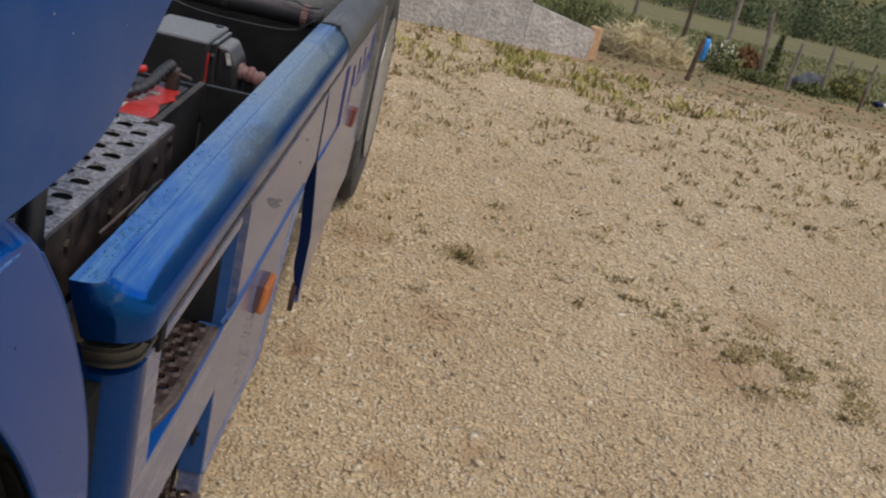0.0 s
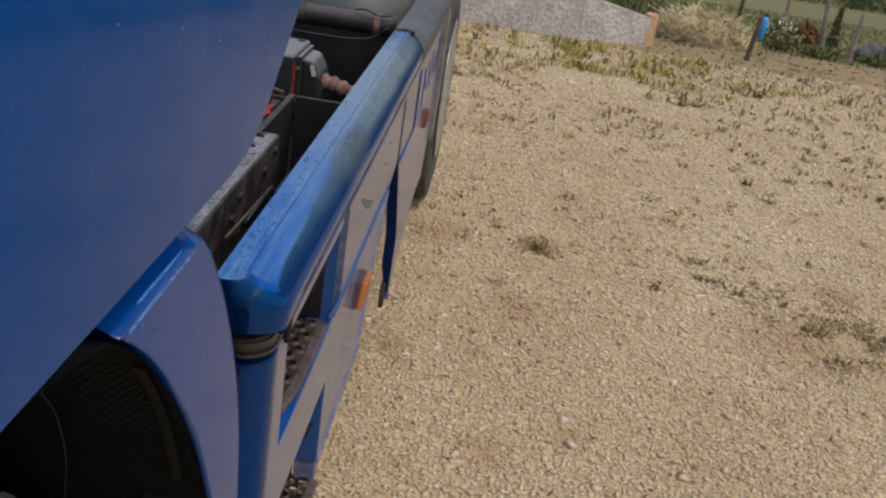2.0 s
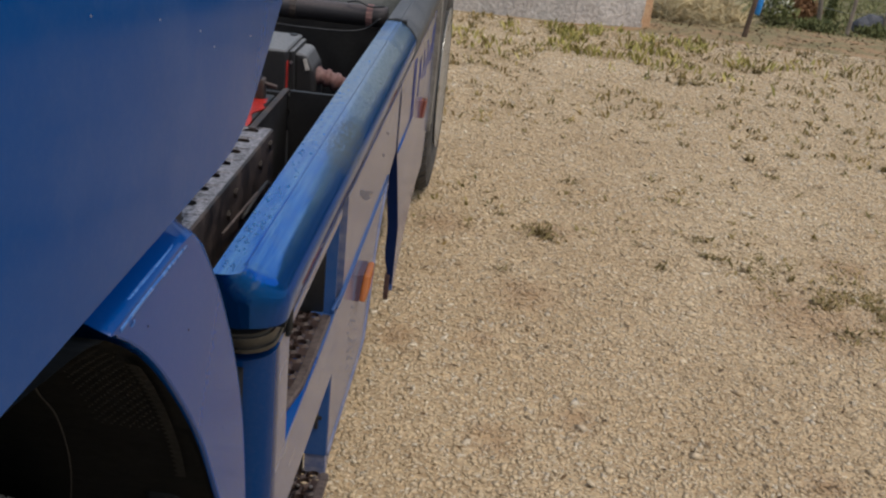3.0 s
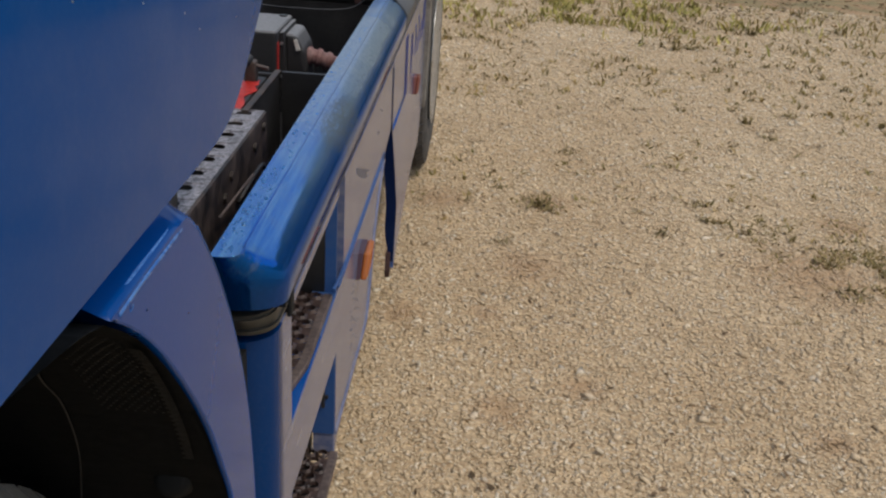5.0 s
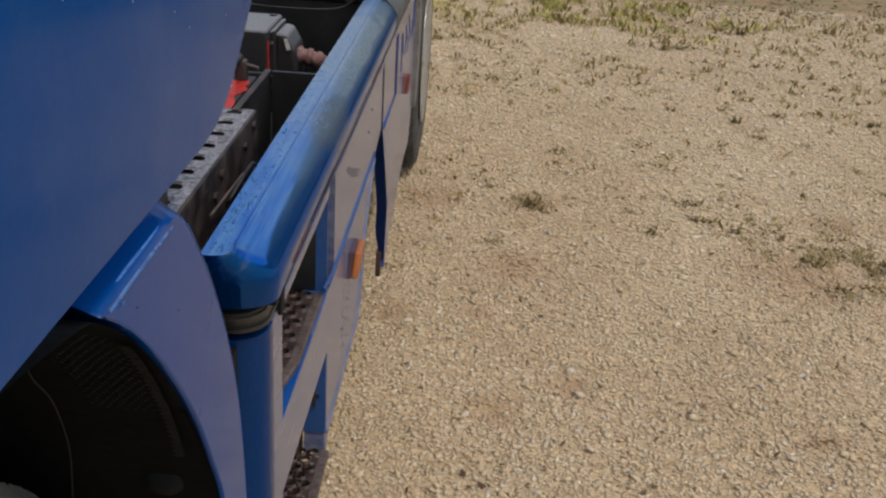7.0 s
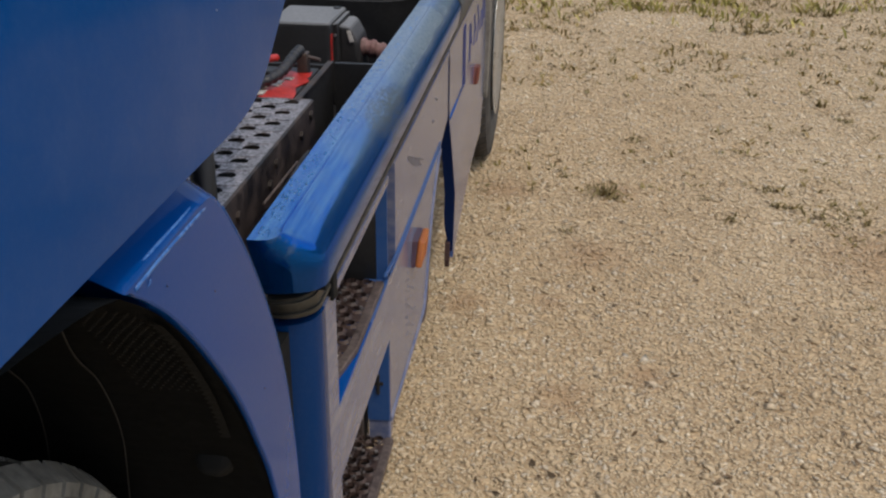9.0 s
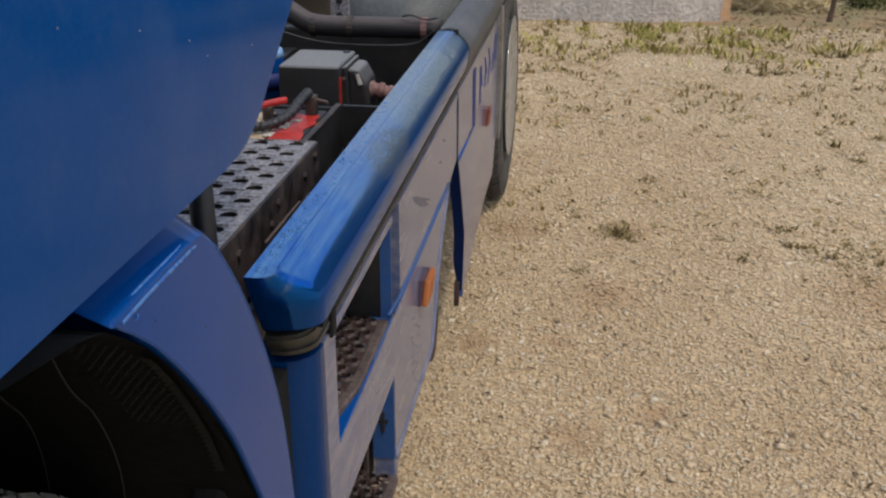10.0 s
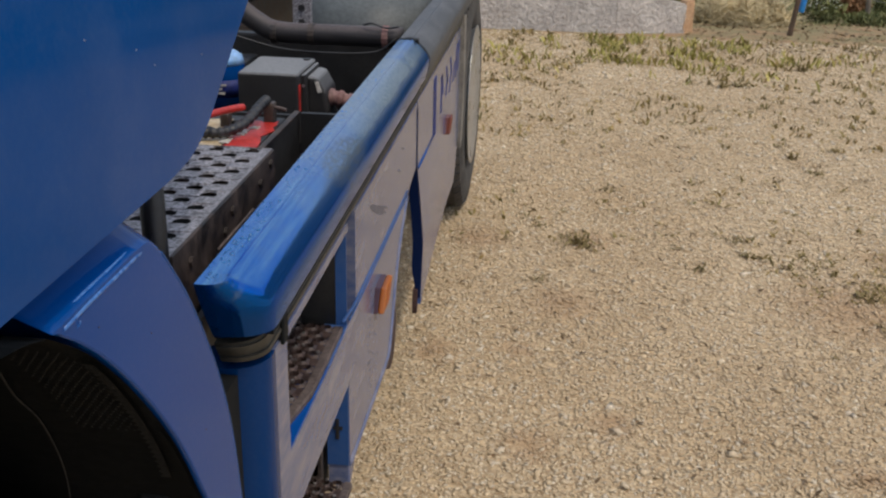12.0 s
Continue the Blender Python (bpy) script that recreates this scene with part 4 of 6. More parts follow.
# rear section, its front edge standing out a little more towards the bottom
rear_fairing = part("rear_fairing", prism([(1.640, 0.893), (1.640, 0.78), (1.633, 0.690), (2.842, 0.690), (2.83, 0.893)], -0.03, 0.0), M_SIDE, truck, "blue rear side fairing panel with dark lettering")


def rear_skirt():
    """Lower rear panel, flaring outwards at its front edge."""
    bm = bmesh.new()
    rows = []
    n = 14
    for k in range(n + 1):
        z = 0.689 - (0.689 - 0.305) * k / n
        yf = 1.633 - 0.078 * ((0.69 - z) / 0.385) ** 1.6
        yr = 2.842 - 0.13 * max(0.0, (0.52 - z) / 0.215) ** 1.8
        row = []
        for i in range(13):
            y = yf + (yr - yf) * i / 12
            x = 0.026 * min(1.0, (0.69 - z) / 0.22) * max(0.0, 1 - (y - 1.6) / 0.9) ** 1.3
            row.append(bm.verts.new((x, y, z)))
        row += [bm.verts.new((v.co.x - 0.012, v.co.y, v.co.z)) for v in reversed(row)]
        rows.append(row)
    for a, d in zip(rows, rows[1:]):
        for i in range(26):
            k = (i + 1) % 26
            bm.faces.new((a[i], a[k], d[k], d[i]))
    bm.faces.new(rows[0])
    bm.faces.new(rows[-1])
    return bm


part("rear_skirt", rear_skirt(), M_SIDE, truck, "blue lower rear fairing, flared at its front edge")


def folded_edge():
    """Forward-facing fold of the rear fairing, widening downwards."""
    bm = bmesh.new()
    rows = []
    for k in range(25):
        z = 0.875 - (0.875 - 0.325) * k / 24
        y = 1.628 - (0.078 * ((0.69 - z) / 0.385) ** 1.6 if z < 0.69 else 0.0)
        w = 0.030 * min(1.0, (0.88 - z) / 0.20) * min(1.0, 0.35 + (z - 0.325) / 0.12)
        x1 = 0.002 + 0.024 * min(1.0, max(0.0, (0.70 - z) / 0.22))
        rows.append([bm.verts.new((x1 - w, y, z)), bm.verts.new((x1, y - 0.002, z)), bm.verts.new((x1, y + 0.012, z)), bm.verts.new((x1 - w, y + 0.012, z))])
    for a, d in zip(rows, rows[1:]):
        for i in range(4):
            bm.faces.new((a[i], a[(i + 1) % 4], d[(i + 1) % 4], d[i]))
    bm.faces.new(rows[0])
    bm.faces.new(rows[-1])
    return bm


part("front_edge", folded_edge(), M_DEEP, rear_fairing, "dark blue folded front edge")
part("torn_tip", prism([(1.550, 0.350), (1.580, 0.350), (1.575, 0.322), (1.567, 0.308), (1.562, 0.284), (1.556, 0.302), (1.547, 0.277), (1.541, 0.300), (1.545, 0.325)], 0.004, 0.018, 0.002), M_FLAP, rear_fairing, "dark torn rubber tip")
part("rear_band", boxes((-0.10, 0.003, 1.648, 2.86, 0.903, 0.947), bevel=0.004), M_BAND, truck)
def trim_strip():
    """Flat dusty mudguard edge behind the fairing, bowed out a little."""
    bm = bmesh.new()
    rows = []
    for k in range(19):
        u = k / 18
        z = 0.93 - 0.50 * u
        y = 2.852 - 0.02 * u * u
        x = 0.009 + 0.006 * math.sin(math.pi * min(1.0, 0.25 + u * 0.6))
        rows.append([bm.verts.new(c) for c in ((-0.05, y, z), (x, y + 0.004, z), (x + 0.003, y + 0.05, z), (x - 0.012, y + 0.07, z), (-0.05, y + 0.07, z))])
    for a, d in zip(rows, rows[1:]):
        for i in range(5):
            bm.faces.new((a[i], a[(i + 1) % 5], d[(i + 1) % 5], d[i]))
    bm.faces.new(rows[0])
    bm.faces.new(rows[-1])
    return bm


part("mudguard_edge", trim_strip(), M_TRIM, rear_fairing, "dusty beige mudguard edge")
part("trim_bracket", boxes((-0.02, 0.012, 2.85, 2.88, 0.405, 0.428), bevel=0.003), M_TRIM, rear_fairing)
part("edge_trim", tube(bmesh.new(), smooth_line([(-0.010, 2.835, 0.90), (-0.010, 2.85, 0.60), (-0.010, 2.835, 0.45), (-0.010, 2.78, 0.35), (-0.010, 2.705, 0.295)], 5), 0.004, 8), M_BLACK, rear_fairing, "black rubber edge trim", True)
part("body_line", tube(bmesh.new(), [(0.0, 1.66, 0.690), (0.0, 2.04, 0.684)], 0.0042, 8), M_BLUE, rear_fairing, "bright blue raised body line", True)
part("stripe", boxes((0.0, 0.0022, 2.010, 2.068, 0.68, 0.872), bevel=0.0008), M_DECAL, rear_fairing, "dark blue upright stripe")
part("slot", boxes((0.0, 0.003, 2.10, 2.14, 0.325, 0.48), bevel=0.001), M_DECAL, rear_fairing)
for y, w, zb, zt, lean in ((2.20, 0.040, 0.712, 0.838, 0.0), (2.265, 0.026, 0.760, 0.838, -0.045), (2.345, 0.036, 0.735, 0.800, 0.03), (2.395, 0.034, 0.772, 0.838, -0.05), (2.45, 0.034, 0.722, 0.790, 0.05),
                           (2.52, 0.034, 0.775, 0.845, -0.05), (2.57, 0.034, 0.735, 0.800, 0.05), (2.66, 0.034, 0.730, 0.850, 0.04), (2.73, 0.030, 0.745, 0.850, 0.04)):
    part("lettering_bar", prism([(y, zb), (y + w, zb), (y + w + lean, zt), (y + lean, zt)], -0.001, 0.0009), M_DECAL, rear_fairing)


def lamp(name, y, z, w, h, out, lens, housing, label, slant=0.0):
    """Side marker: dark base, ribbed lens that stands out more at its top."""
    def lean(bm):
        for v in bm.verts:
            k = (v.co.z - z) / h
            v.co.y += slant * k
            v.co.x += 0.28 * slant * k * (1 if v.co.x > 0.006 else 0)
        return bm

    base = part(name, lean(boxes((-0.002, out * 0.42, y - w / 2 - 0.002, y + w / 2 + 0.002, z - h / 2 + 0.001, z + h / 2 - 0.001), bevel=0.002)), housing, truck, label)
    part("lens", lean(boxes((out * 0.41, out, y - w / 2, y + w / 2, z - h / 2, z + h / 2), bevel=0.0065, seg=3)), lens, base, "amber ribbed lens")
    for k in range(4):
        yy = y - w / 2 + w * (k + 1) / 5
        part("lens_rib", lean(boxes((out - 0.004, out + 0.001, yy - 0.0015, yy + 0.0015, z - h / 2 + 0.006, z + h / 2 - 0.006))), lens, base)


lamp("side_marker_lamp", 0.985, 0.593, 0.080, 0.060, 0.026, M_AMBER, M_LAMP_BASE, "amber side marker lamp on the fairing", 0.018)
lamp("side_marker_lamp", 2.40, 0.622, 0.045, 0.06, 0.018, M_AMBER_OLD, M_AMBER_OLD, "dull reddish side marker lamp on the rear fairing", 0.02)


def perforated(x0, x1, y0, y1, z, nx, ny, r, lift=-0.0015, deep=0.004, seg=16):
    """A plate with staggered round holes: each cell is a ring of quads about its hole."""
    bm = bmesh.new()
    dx, dy = (x1 - x0) / nx, (y1 - y0) / ny
    for k in range(ny):
        cy = y0 + (k + 0.5) * dy
        shift = 0.5 * dx if k % 2 else 0.0
        for i in range(nx - (1 if k % 2 else 0)):
            cx = x0 + shift + (i + 0.5) * dx
            outer, inner, low = [], [], []
            for s in range(seg):
                a = 2 * math.pi * s / seg
                c, d = math.cos(a), math.sin(a)
                m = max(abs(c), abs(d))
                outer.append(bm.verts.new((cx + c / m * dx / 2, cy + d / m * dy / 2, z)))
                inner.append(bm.verts.new((cx + c * r, cy + d * r, z + lift)))
                low.append(bm.verts.new((cx + c * r * 0.93, cy + d * r * 0.93, z - deep)))
            for s in range(seg):
                t = (s + 1) % seg
                bm.faces.new((outer[s], outer[t], inner[t], inner[s]))
                bm.faces.new((inner[s], inner[t], low[t], low[s]))
        if k % 2:
            for xa, xb in ((x0, x0 + dx / 2), (x1 - dx / 2, x1)):
                bm.faces.new([bm.verts.new((x, y, z)) for x, y in ((xa, cy - dy / 2), (xb, cy - dy / 2), (xb, cy + dy / 2), (xa, cy + dy / 2))])
    bmesh.ops.remove_doubles(bm, verts=bm.verts[:], dist=0.0002)
    return bm


def tread(name, x0, x1, y0, y1, z, nx, ny, bend=0.0):
    """Grip step: plate with rows of raised, open teeth, a plain folded lip and a dark well below."""
    lip = 0.014
    def set_back(bm):
        """The outer edge bends inwards towards the front end."""
        for v in bm.verts:
            v.co.x -= bend * max(0.0, y0 + 0.16 - v.co.y)
        return bm

    t = part(name, set_back(perforated(x0, x1 - lip, y0, y1, z, nx, ny, 0.0105, 0.0050, 0.004, 10)), M_TREAD, truck, "dirty perforated grip step with a plain lip")
    edge = bmesh.new()
    rows = []
    for k in range(9):
        y = y0 + (y1 - y0) * k / 8
        rows.append([edge.verts.new((x, y, zz)) for x, zz in ((x1 - lip, z + 0.001), (x1, z + 0.001), (x1 + 0.002, z - 0.002), (x1 + 0.002, z - 0.013), (x1 - 0.002, z - 0.013), (x1 - lip, z - 0.004))])
    for a, d in zip(rows, rows[1:]):
        for k in range(6):
            edge.faces.new((a[k], a[(k + 1) % 6], d[(k + 1) % 6], d[k]))
    edge.faces.new(rows[0])
    edge.faces.new(rows[-1])
    part("step_lip", set_back(edge), M_LIP, t, "brown worn lip")
    part("step_well", boxes((x0, x1 - 0.01, y0, y1, z - 0.045, z - 0.035)), M_BLACK, t)
    rng = random.Random(len(name))
    bm = bmesh.new()
    dx, dy = (x1 - lip - x0) / nx, (y1 - y0) / ny
    for k in range(ny):
        for i in range(nx - (1 if k % 2 else 0)):
            cx, cy = x0 + (0.5 * dx if k % 2 else 0) + (i + 0.5) * dx, y0 + (k + 0.5) * dy
            for _ in range(rng.choice((0, 1, 1))):
                a = rng.uniform(0, 6.28)
                px, py = cx + 0.0108 * math.cos(a), cy + 0.0108 * math.sin(a)
                box(bm, px - 0.0026, px + 0.0026, py - 0.0024, py + 0.0024, z + 0.002, z + 0.0068)
    tagged(part("tooth_field", set_back(bm), M_TOOTH, t, "worn bright tips of the teeth"), kind="stuff")


tread("upper_step", -0.26, -0.006, 0.20, 0.615, 0.687, 8, 15, 0.16)
tread("lower_step", -0.24, 0.012, 0.20, 0.60, 0.335, 9, 15)
for y0, y1, mat, text in ((Y[1] + 0.001, 0.47, M_BLUE, "glossy blue sill of the step opening"), (0.4705, Y[2] - 0.005, M_REVEAL, "blue sill of the step opening")):
    part("opening_sill", prism([(y0, 0.6735), (y0, 0.6765), (y1, 0.6765), (y1, 0.6735)], -0.047, -0.0012, 0.0012), mat, fairing, text)
part("step_back", boxes((-0.29, -0.265, 0.10, 1.10, 0.25, 0.90), (-0.26, -0.052, 0.655, 0.67, 0.28, 0.90)), M_BLACK, truck)
part("step_side", boxes((-0.262, -0.0245, Y[2] - 0.006, Y[2] - 0.001, Z3 + 0.003, Z4)), M_BLACK, truck)
part("step_bracket", boxes((-0.20, -0.05, 0.60, 0.615, 0.34, 0.66), (-0.075, -0.055, 0.60, 0.64, 0.30, 0.52), bevel=0.003), M_DIRTY, truck)
part("hanging_flap", prism(curve2([(1.20, 0.45), (1.21, 0.33), (1.26, 0.25), (1.33, 0.210), (1.385, 0.215), (1.42, 0.255), (1.43, 0.33), (1.41, 0.45)], 5), -0.040, -0.026, 0.004), M_FLAP, truck, "dark reddish rubber flap under the fairing")

# chassis between cab and rear wheels
chassis = part("chassis_frame", boxes((-0.92, -0.84, -0.9, 4.4, 0.68, 0.95), (-1.66, -1.58, -0.9, 4.4, 0.68, 0.95), (-1.6, -0.9, 0.4, 0.5, 0.7, 0.92), (-1.6, -0.9, 2.2, 2.3, 0.7, 0.92), bevel=0.006), M_DIRTY, truck, "black steel chassis frame")
part("inner_shield", boxes((-0.84, -0.09, 0.05, 2.6, 0.58, 0.60)), M_BLACK, truck)
# made-up panel that darkens the gap and what the rail's front reflects
part("gap_panel", boxes((-0.20, -0.034, -0.044, 0.052, 0.25, 0.885), (-0.20, -0.064, -0.060, 0.012, 0.8855, 0.985)), M_LINER, truck, "added black panel closing the gap behind the mudguard")
part("inner_wall", boxes((-0.105, -0.095, 0.05, 2.6, 0.60, 0.95)), M_BLACK, truck)


# perforated catwalk step
PX0, PX1, PY0, PY1, PZ = -0.463, -0.128, 0.075, 0.60, 1.050
catwalk = part("catwalk_step", perforated(PX0, PX1, PY0, PY1, PZ, 5, 17, 0.0147, -0.0025, 0.0035), M_PLATE, truck, "dark speckled perforated catwalk step")
for row in ((PX1 - 0.003, PX1 + 0.004, PY0, PY1, PZ - 0.115, PZ - 0.001), (PX0, PX1 - 0.004, PY0 - 0.004, PY0 + 0.003, PZ - 0.10, PZ - 0.001), (PX0, PX1 - 0.004, PY1 - 0.003, PY1 + 0.004, PZ - 0.10, PZ - 0.001)):
    part("step_skirt", boxes(row, bevel=0.002), M_DIRTY, catwalk)
part("step_floor", boxes((PX0, PX1 - 0.01, PY0 + 0.01, PY1 - 0.01, PZ - 0.114, PZ - 0.104)), M_LINER, catwalk)
for y, z in ((0.14, -0.035), (0.30, -0.05), (0.34, -0.028), (0.50, -0.035), (0.57, -0.02)):
    bm = bmesh.new()
    tube(bm, [(PX1 + 0.002, y, PZ + z), (PX1 + 0.009, y, PZ + z)], 0.0085, 6)
    part("bolt", bm, M_DIRTY, catwalk)
part("edge_bar", tube(bmesh.new(), [(-0.114, 0.232, 0.997), (-0.092, 0.352, 1.022)], 0.0022, 8), M_LIP, catwalk, "worn edge bar")
part("wiring", tube(bmesh.new(), smooth_line([(PX1 + 0.01, 0.36, 0.97), (PX1 + 0.025, 0.43, 1.0), (PX1 + 0.02, 0.50, 0.985), (PX1 + 0.012, 0.55, 0.95)], 5), 0.004, 6), M_HOSE, catwalk, "", True)
part("upright_tube", tube(bmesh.new(), [(-0.130, 0.035, 0.75), (-0.130, 0.035, 1.30)], 0.0165, 12), M_BLACK, truck, "black upright steel tube", True)
part("bracket", boxes((-0.24, -0.16, 0.035, 0.072, 0.80, 1.035), bevel=0.004), M_DIRTY, truck)

# battery tray and battery
tray = part("battery_tray", boxes((-0.80, -0.205, 0.66, 0.672, 0.80, 0.982), (-0.80, -0.205, 1.09, 1.102, 0.80, 0.982), (-0.215, -0.205, 0.66, 1.10, 0.80, 0.982), (-0.80, -0.205, 0.66, 1.10, 0.80, 0.81), bevel=0.002), M_BLACK, truck, "black open battery tray")
part("tray_rim", boxes((-0.216, -0.202, 0.655, 1.106, 0.983, 0.989), bevel=0.002), M_DIRTY, tray)
battery = part("battery", boxes((-0.74, -0.226, 0.69, 1.07, 0.81, 0.981), bevel=0.006), M_BLACK, truck, "black lorry battery with red and tan top label")

def torn(x0, x1, y0, y1, z, seed, rough=0.018):
    """A label with torn edges, as a thin sheet."""
    rng = random.Random(seed)
    out = []
    n = 9
    for (xa, ya), (xb, yb) in (((x0, y0), (x1, y0)), ((x1, y0), (x1, y1)), ((x1, y1), (x0, y1)), ((x0, y1), (x0, y0))):
        for k in range(n):
            out.append((xa + (xb - xa) * k / n + rng.uniform(-rough, rough) * 0.5, ya + (yb - ya) * k / n + rng.uniform(-rough, rough) * 0.5))
    bm = bmesh.new()
    lo, hi = [bm.verts.new((x, y, z - 0.001)) for x, y in out], [bm.verts.new((x, y, z + 0.0008)) for x, y in out]
    bm.faces.new(lo)
    bm.faces.new(hi)
    for i in range(len(out)):
        k = (i + 1) % len(out)
        bm.faces.new((lo[i], lo[k], hi[k], hi[i]))
    return bm


part("red_label", torn(-0.294, -0.229, 0.79, 1.02, 0.9825, 5), M_RED, battery, "bright torn red label")
part("tan_label", torn(-0.46, -0.300, 0.79, 1.02, 0.9825, 6), M_LABEL, battery, "torn tan label")
for k, (x, y, w, h) in enumerate(((-0.305, 0.78, 0.02, 0.05), (-0.285, 0.92, 0.022, 0.04), (-0.30, 0.85, 0.018, 0.03), (-0.268, 0.96, 0.016, 0.016))):
    part("label_scrap", torn(x - w / 2, x + w / 2, y - h / 2, y + h / 2, 0.9845, 40 + k, 0.008), M_SCRAP, battery, "pale torn label scrap")


def corrugated(pts, r, ridge, step):
    line = smooth_line(pts, 14)
    radii = [r + (ridge if (i // step) % 2 else 0) for i in range(len(line))]
    return tube(bmesh.new(), line, r, 12, radii)


part("battery_cable", corrugated([(-0.47, 0.90, 0.993), (-0.40, 0.862, 0.996), (-0.35, 0.850, 0.999), (-0.302, 0.862, 1.000), (-0.274, 0.915, 1.008), (-0.262, 0.982, 1.026), (-0.256, 1.022, 1.033)], 0.0098, 0.0024, 2), M_HOSE, truck, "black corrugated battery cable", True)
part("red_cable", tube(bmesh.new(), smooth_line([(-0.45, 0.835, 1.024), (-0.39, 0.850, 1.028), (-0.347, 0.876, 1.030), (-0.318, 0.925, 1.030), (-0.293, 0.966, 1.028)], 6), 0.0078, 10), M_RED, truck, "red battery cable", True)
part("terminal", boxes((-0.264, -0.240, 1.012, 1.044, 0.98, 1.026), bevel=0.005), M_DIRTY, battery)
part("terminal_bolt", tube(bmesh.new(), [(-0.255, 1.03, 1.018), (-0.212, 1.02, 1.012)], 0.0042, 8), M_LIP, battery)
part("terminal", boxes((-0.345, -0.325, 0.955, 0.985, 0.98, 1.012), bevel=0.004), M_DIRTY, battery)
for k, (x, y) in enumerate(((-0.36, 0.915), (-0.315, 0.985), (-0.385, 0.95))):
    part("filler_cap", tube(bmesh.new(), [(x, y, 0.980), (x, y, 0.990), (x, y, 0.993)], 0.012, 12, [0.013, 0.013, 0.009]), M_BLACK, battery, "", True)
part("side_plate", boxes((-0.20, -0.095, 1.10, 1.112, 0.62, 0.985)), M_BLACK, truck)
part("red_plate", boxes((-0.20, -0.12, 0.95, 1.09, 0.74, 0.748)), M_FLAP, truck)

# black housing with its ribbed cover and hose
housing = part("housing", boxes((-0.395, -0.243, 1.25, 1.45, 0.86, 1.040), bevel=0.010, seg=3), M_BOX, truck, "dusty black square housing")
part("red_edge", boxes((-0.2455, -0.2415, 1.256, 1.272, 0.945, 1.012), bevel=0.001), M_RED, housing)


def cover(y0, y1, out, bevel):
    """A moulded cover: an (x, z) outline drawn out along y, all edges rounded."""
    bm = bmesh.new()
    a, d = [bm.verts.new((x, y0, z)) for x, z in out], [bm.verts.new((x, y1, z)) for x, z in out]
    bm.faces.new(a)
    bm.faces.new(d)
    for i in range(len(out)):
        k = (i + 1) % len(out)
        bm.faces.new((a[i], a[k], d[k], d[i]))
    bmesh.ops.bevel(bm, geom=bm.edges[:], offset=bevel, segments=3, affect="EDGES", profile=0.5)
    return bm


part("cover_flange", cover(1.285, 1.435, [(-0.246, 0.885), (-0.246, 1.030), (-0.232, 1.034), (-0.228, 0.885)], 0.004), M_BOX, housing, "grey flange of the cover")
part("side_cover", cover(1.300, 1.420, [(-0.235, 0.895), (-0.235, 1.026), (-0.208, 1.024), (-0.186, 0.985), (-0.180, 0.940), (-0.182, 0.895)], 0.010), M_BOX, housing, "black moulded side cover")
part("maker_plate", cover(1.296, 1.2995, [(-0.205, 0.985), (-0.212, 1.012), (-0.204, 1.014), (-0.195, 0.988)], 0.0006), M_SCRAP, housing, "small pale plate")
for z in (0.925, 1.005):
    part("cover_screw", tube(bmesh.new(), [(-0.238, 1.288, z), (-0.238, 1.281, z)], 0.004, 8), M_ALU, housing)
part("elbow_hose", corrugated([(-0.195, 1.345, 0.965), (-0.165, 1.345, 0.962), (-0.135, 1.35, 0.952), (-0.10, 1.365, 0.935), (-0.085, 1.38, 0.92)], 0.0185, 0.0045, 5), M_RUST, truck, "dusty reddish corrugated hose", True)
part("cap_screw", tube(bmesh.new(), [(-0.262, 1.425, 1.039), (-0.262, 1.425, 1.043)], 0.010, 10), M_BLACK, housing)
bottle = part("filter_can", tube(bmesh.new(), smooth_line([(-0.50, 1.47, 0.86), (-0.50, 1.47, 1.012), (-0.50, 1.47, 1.03), (-0.50, 1.47, 1.04)], 1), 0.055, 22, [0.055, 0.055, 0.048, 0.03]), M_BLUE, truck, "blue filter can with pale top", True)
part("can_top", tube(bmesh.new(), [(-0.50, 1.47, 1.012), (-0.50, 1.47, 1.032), (-0.50, 1.47, 1.044), (-0.50, 1.47, 1.047)], 0.05, 22, [0.0555, 0.050, 0.034, 0.01]), M_PALECAP, bottle, "", True)
part("can_band", tube(bmesh.new(), [(-0.50, 1.47, 0.93), (-0.50, 1.47, 0.975)], 0.0565, 22), M_DECAL, bottle, "", True)

for k, (dx, w) in enumerate(((-0.022, 0.040), (-0.020, 0.030), (-0.024, 0.046))):
    part("label_bar", boxes((-0.50 + dx, -0.50 + dx + w, 1.4125, 1.4150, 0.940 + 0.011 * k, 0.945 + 0.011 * k)), M_SCRAP, bottle)

# big cross pipe, tank and strap further back
part("cross_pipe", tube(bmesh.new(), smooth_line([(-0.75, 1.93, 1.24), (-0.62, 1.92, 1.11), (-0.53, 1.905, 1.045), (-0.46, 1.90, 1.020), (-0.30, 1.90, 1.018), (-0.085, 1.90, 1.018)], 6), 0.031, 16), M_PIPE, truck, "black cross pipe with red clamp", True)
for x in (-0.475, -0.36, -0.135):
    part("pipe_clamp", tube(bmesh.new(), [(x - 0.009, 1.90, 1.018), (x + 0.009, 1.90, 1.018)], 0.034, 16), M_DIRTY if x < -0.2 else M_RUST, truck)
part("loose_wire", tube(bmesh.new(), smooth_line([(-0.60, 1.80, 1.03), (-0.45, 1.83, 0.985), (-0.30, 1.84, 0.975), (-0.16, 1.86, 0.98), (-0.10, 1.87, 1.02)], 5), 0.003, 6), M_HOSE, truck, "", True)
part("loose_wire", tube(bmesh.new(), smooth_line([(-0.20, 1.88, 1.055), (-0.17, 1.87, 1.062), (-0.13, 1.87, 1.05), (-0.09, 1.87, 1.055)], 5), 0.003, 6), M_HOSE, truck, "", True)
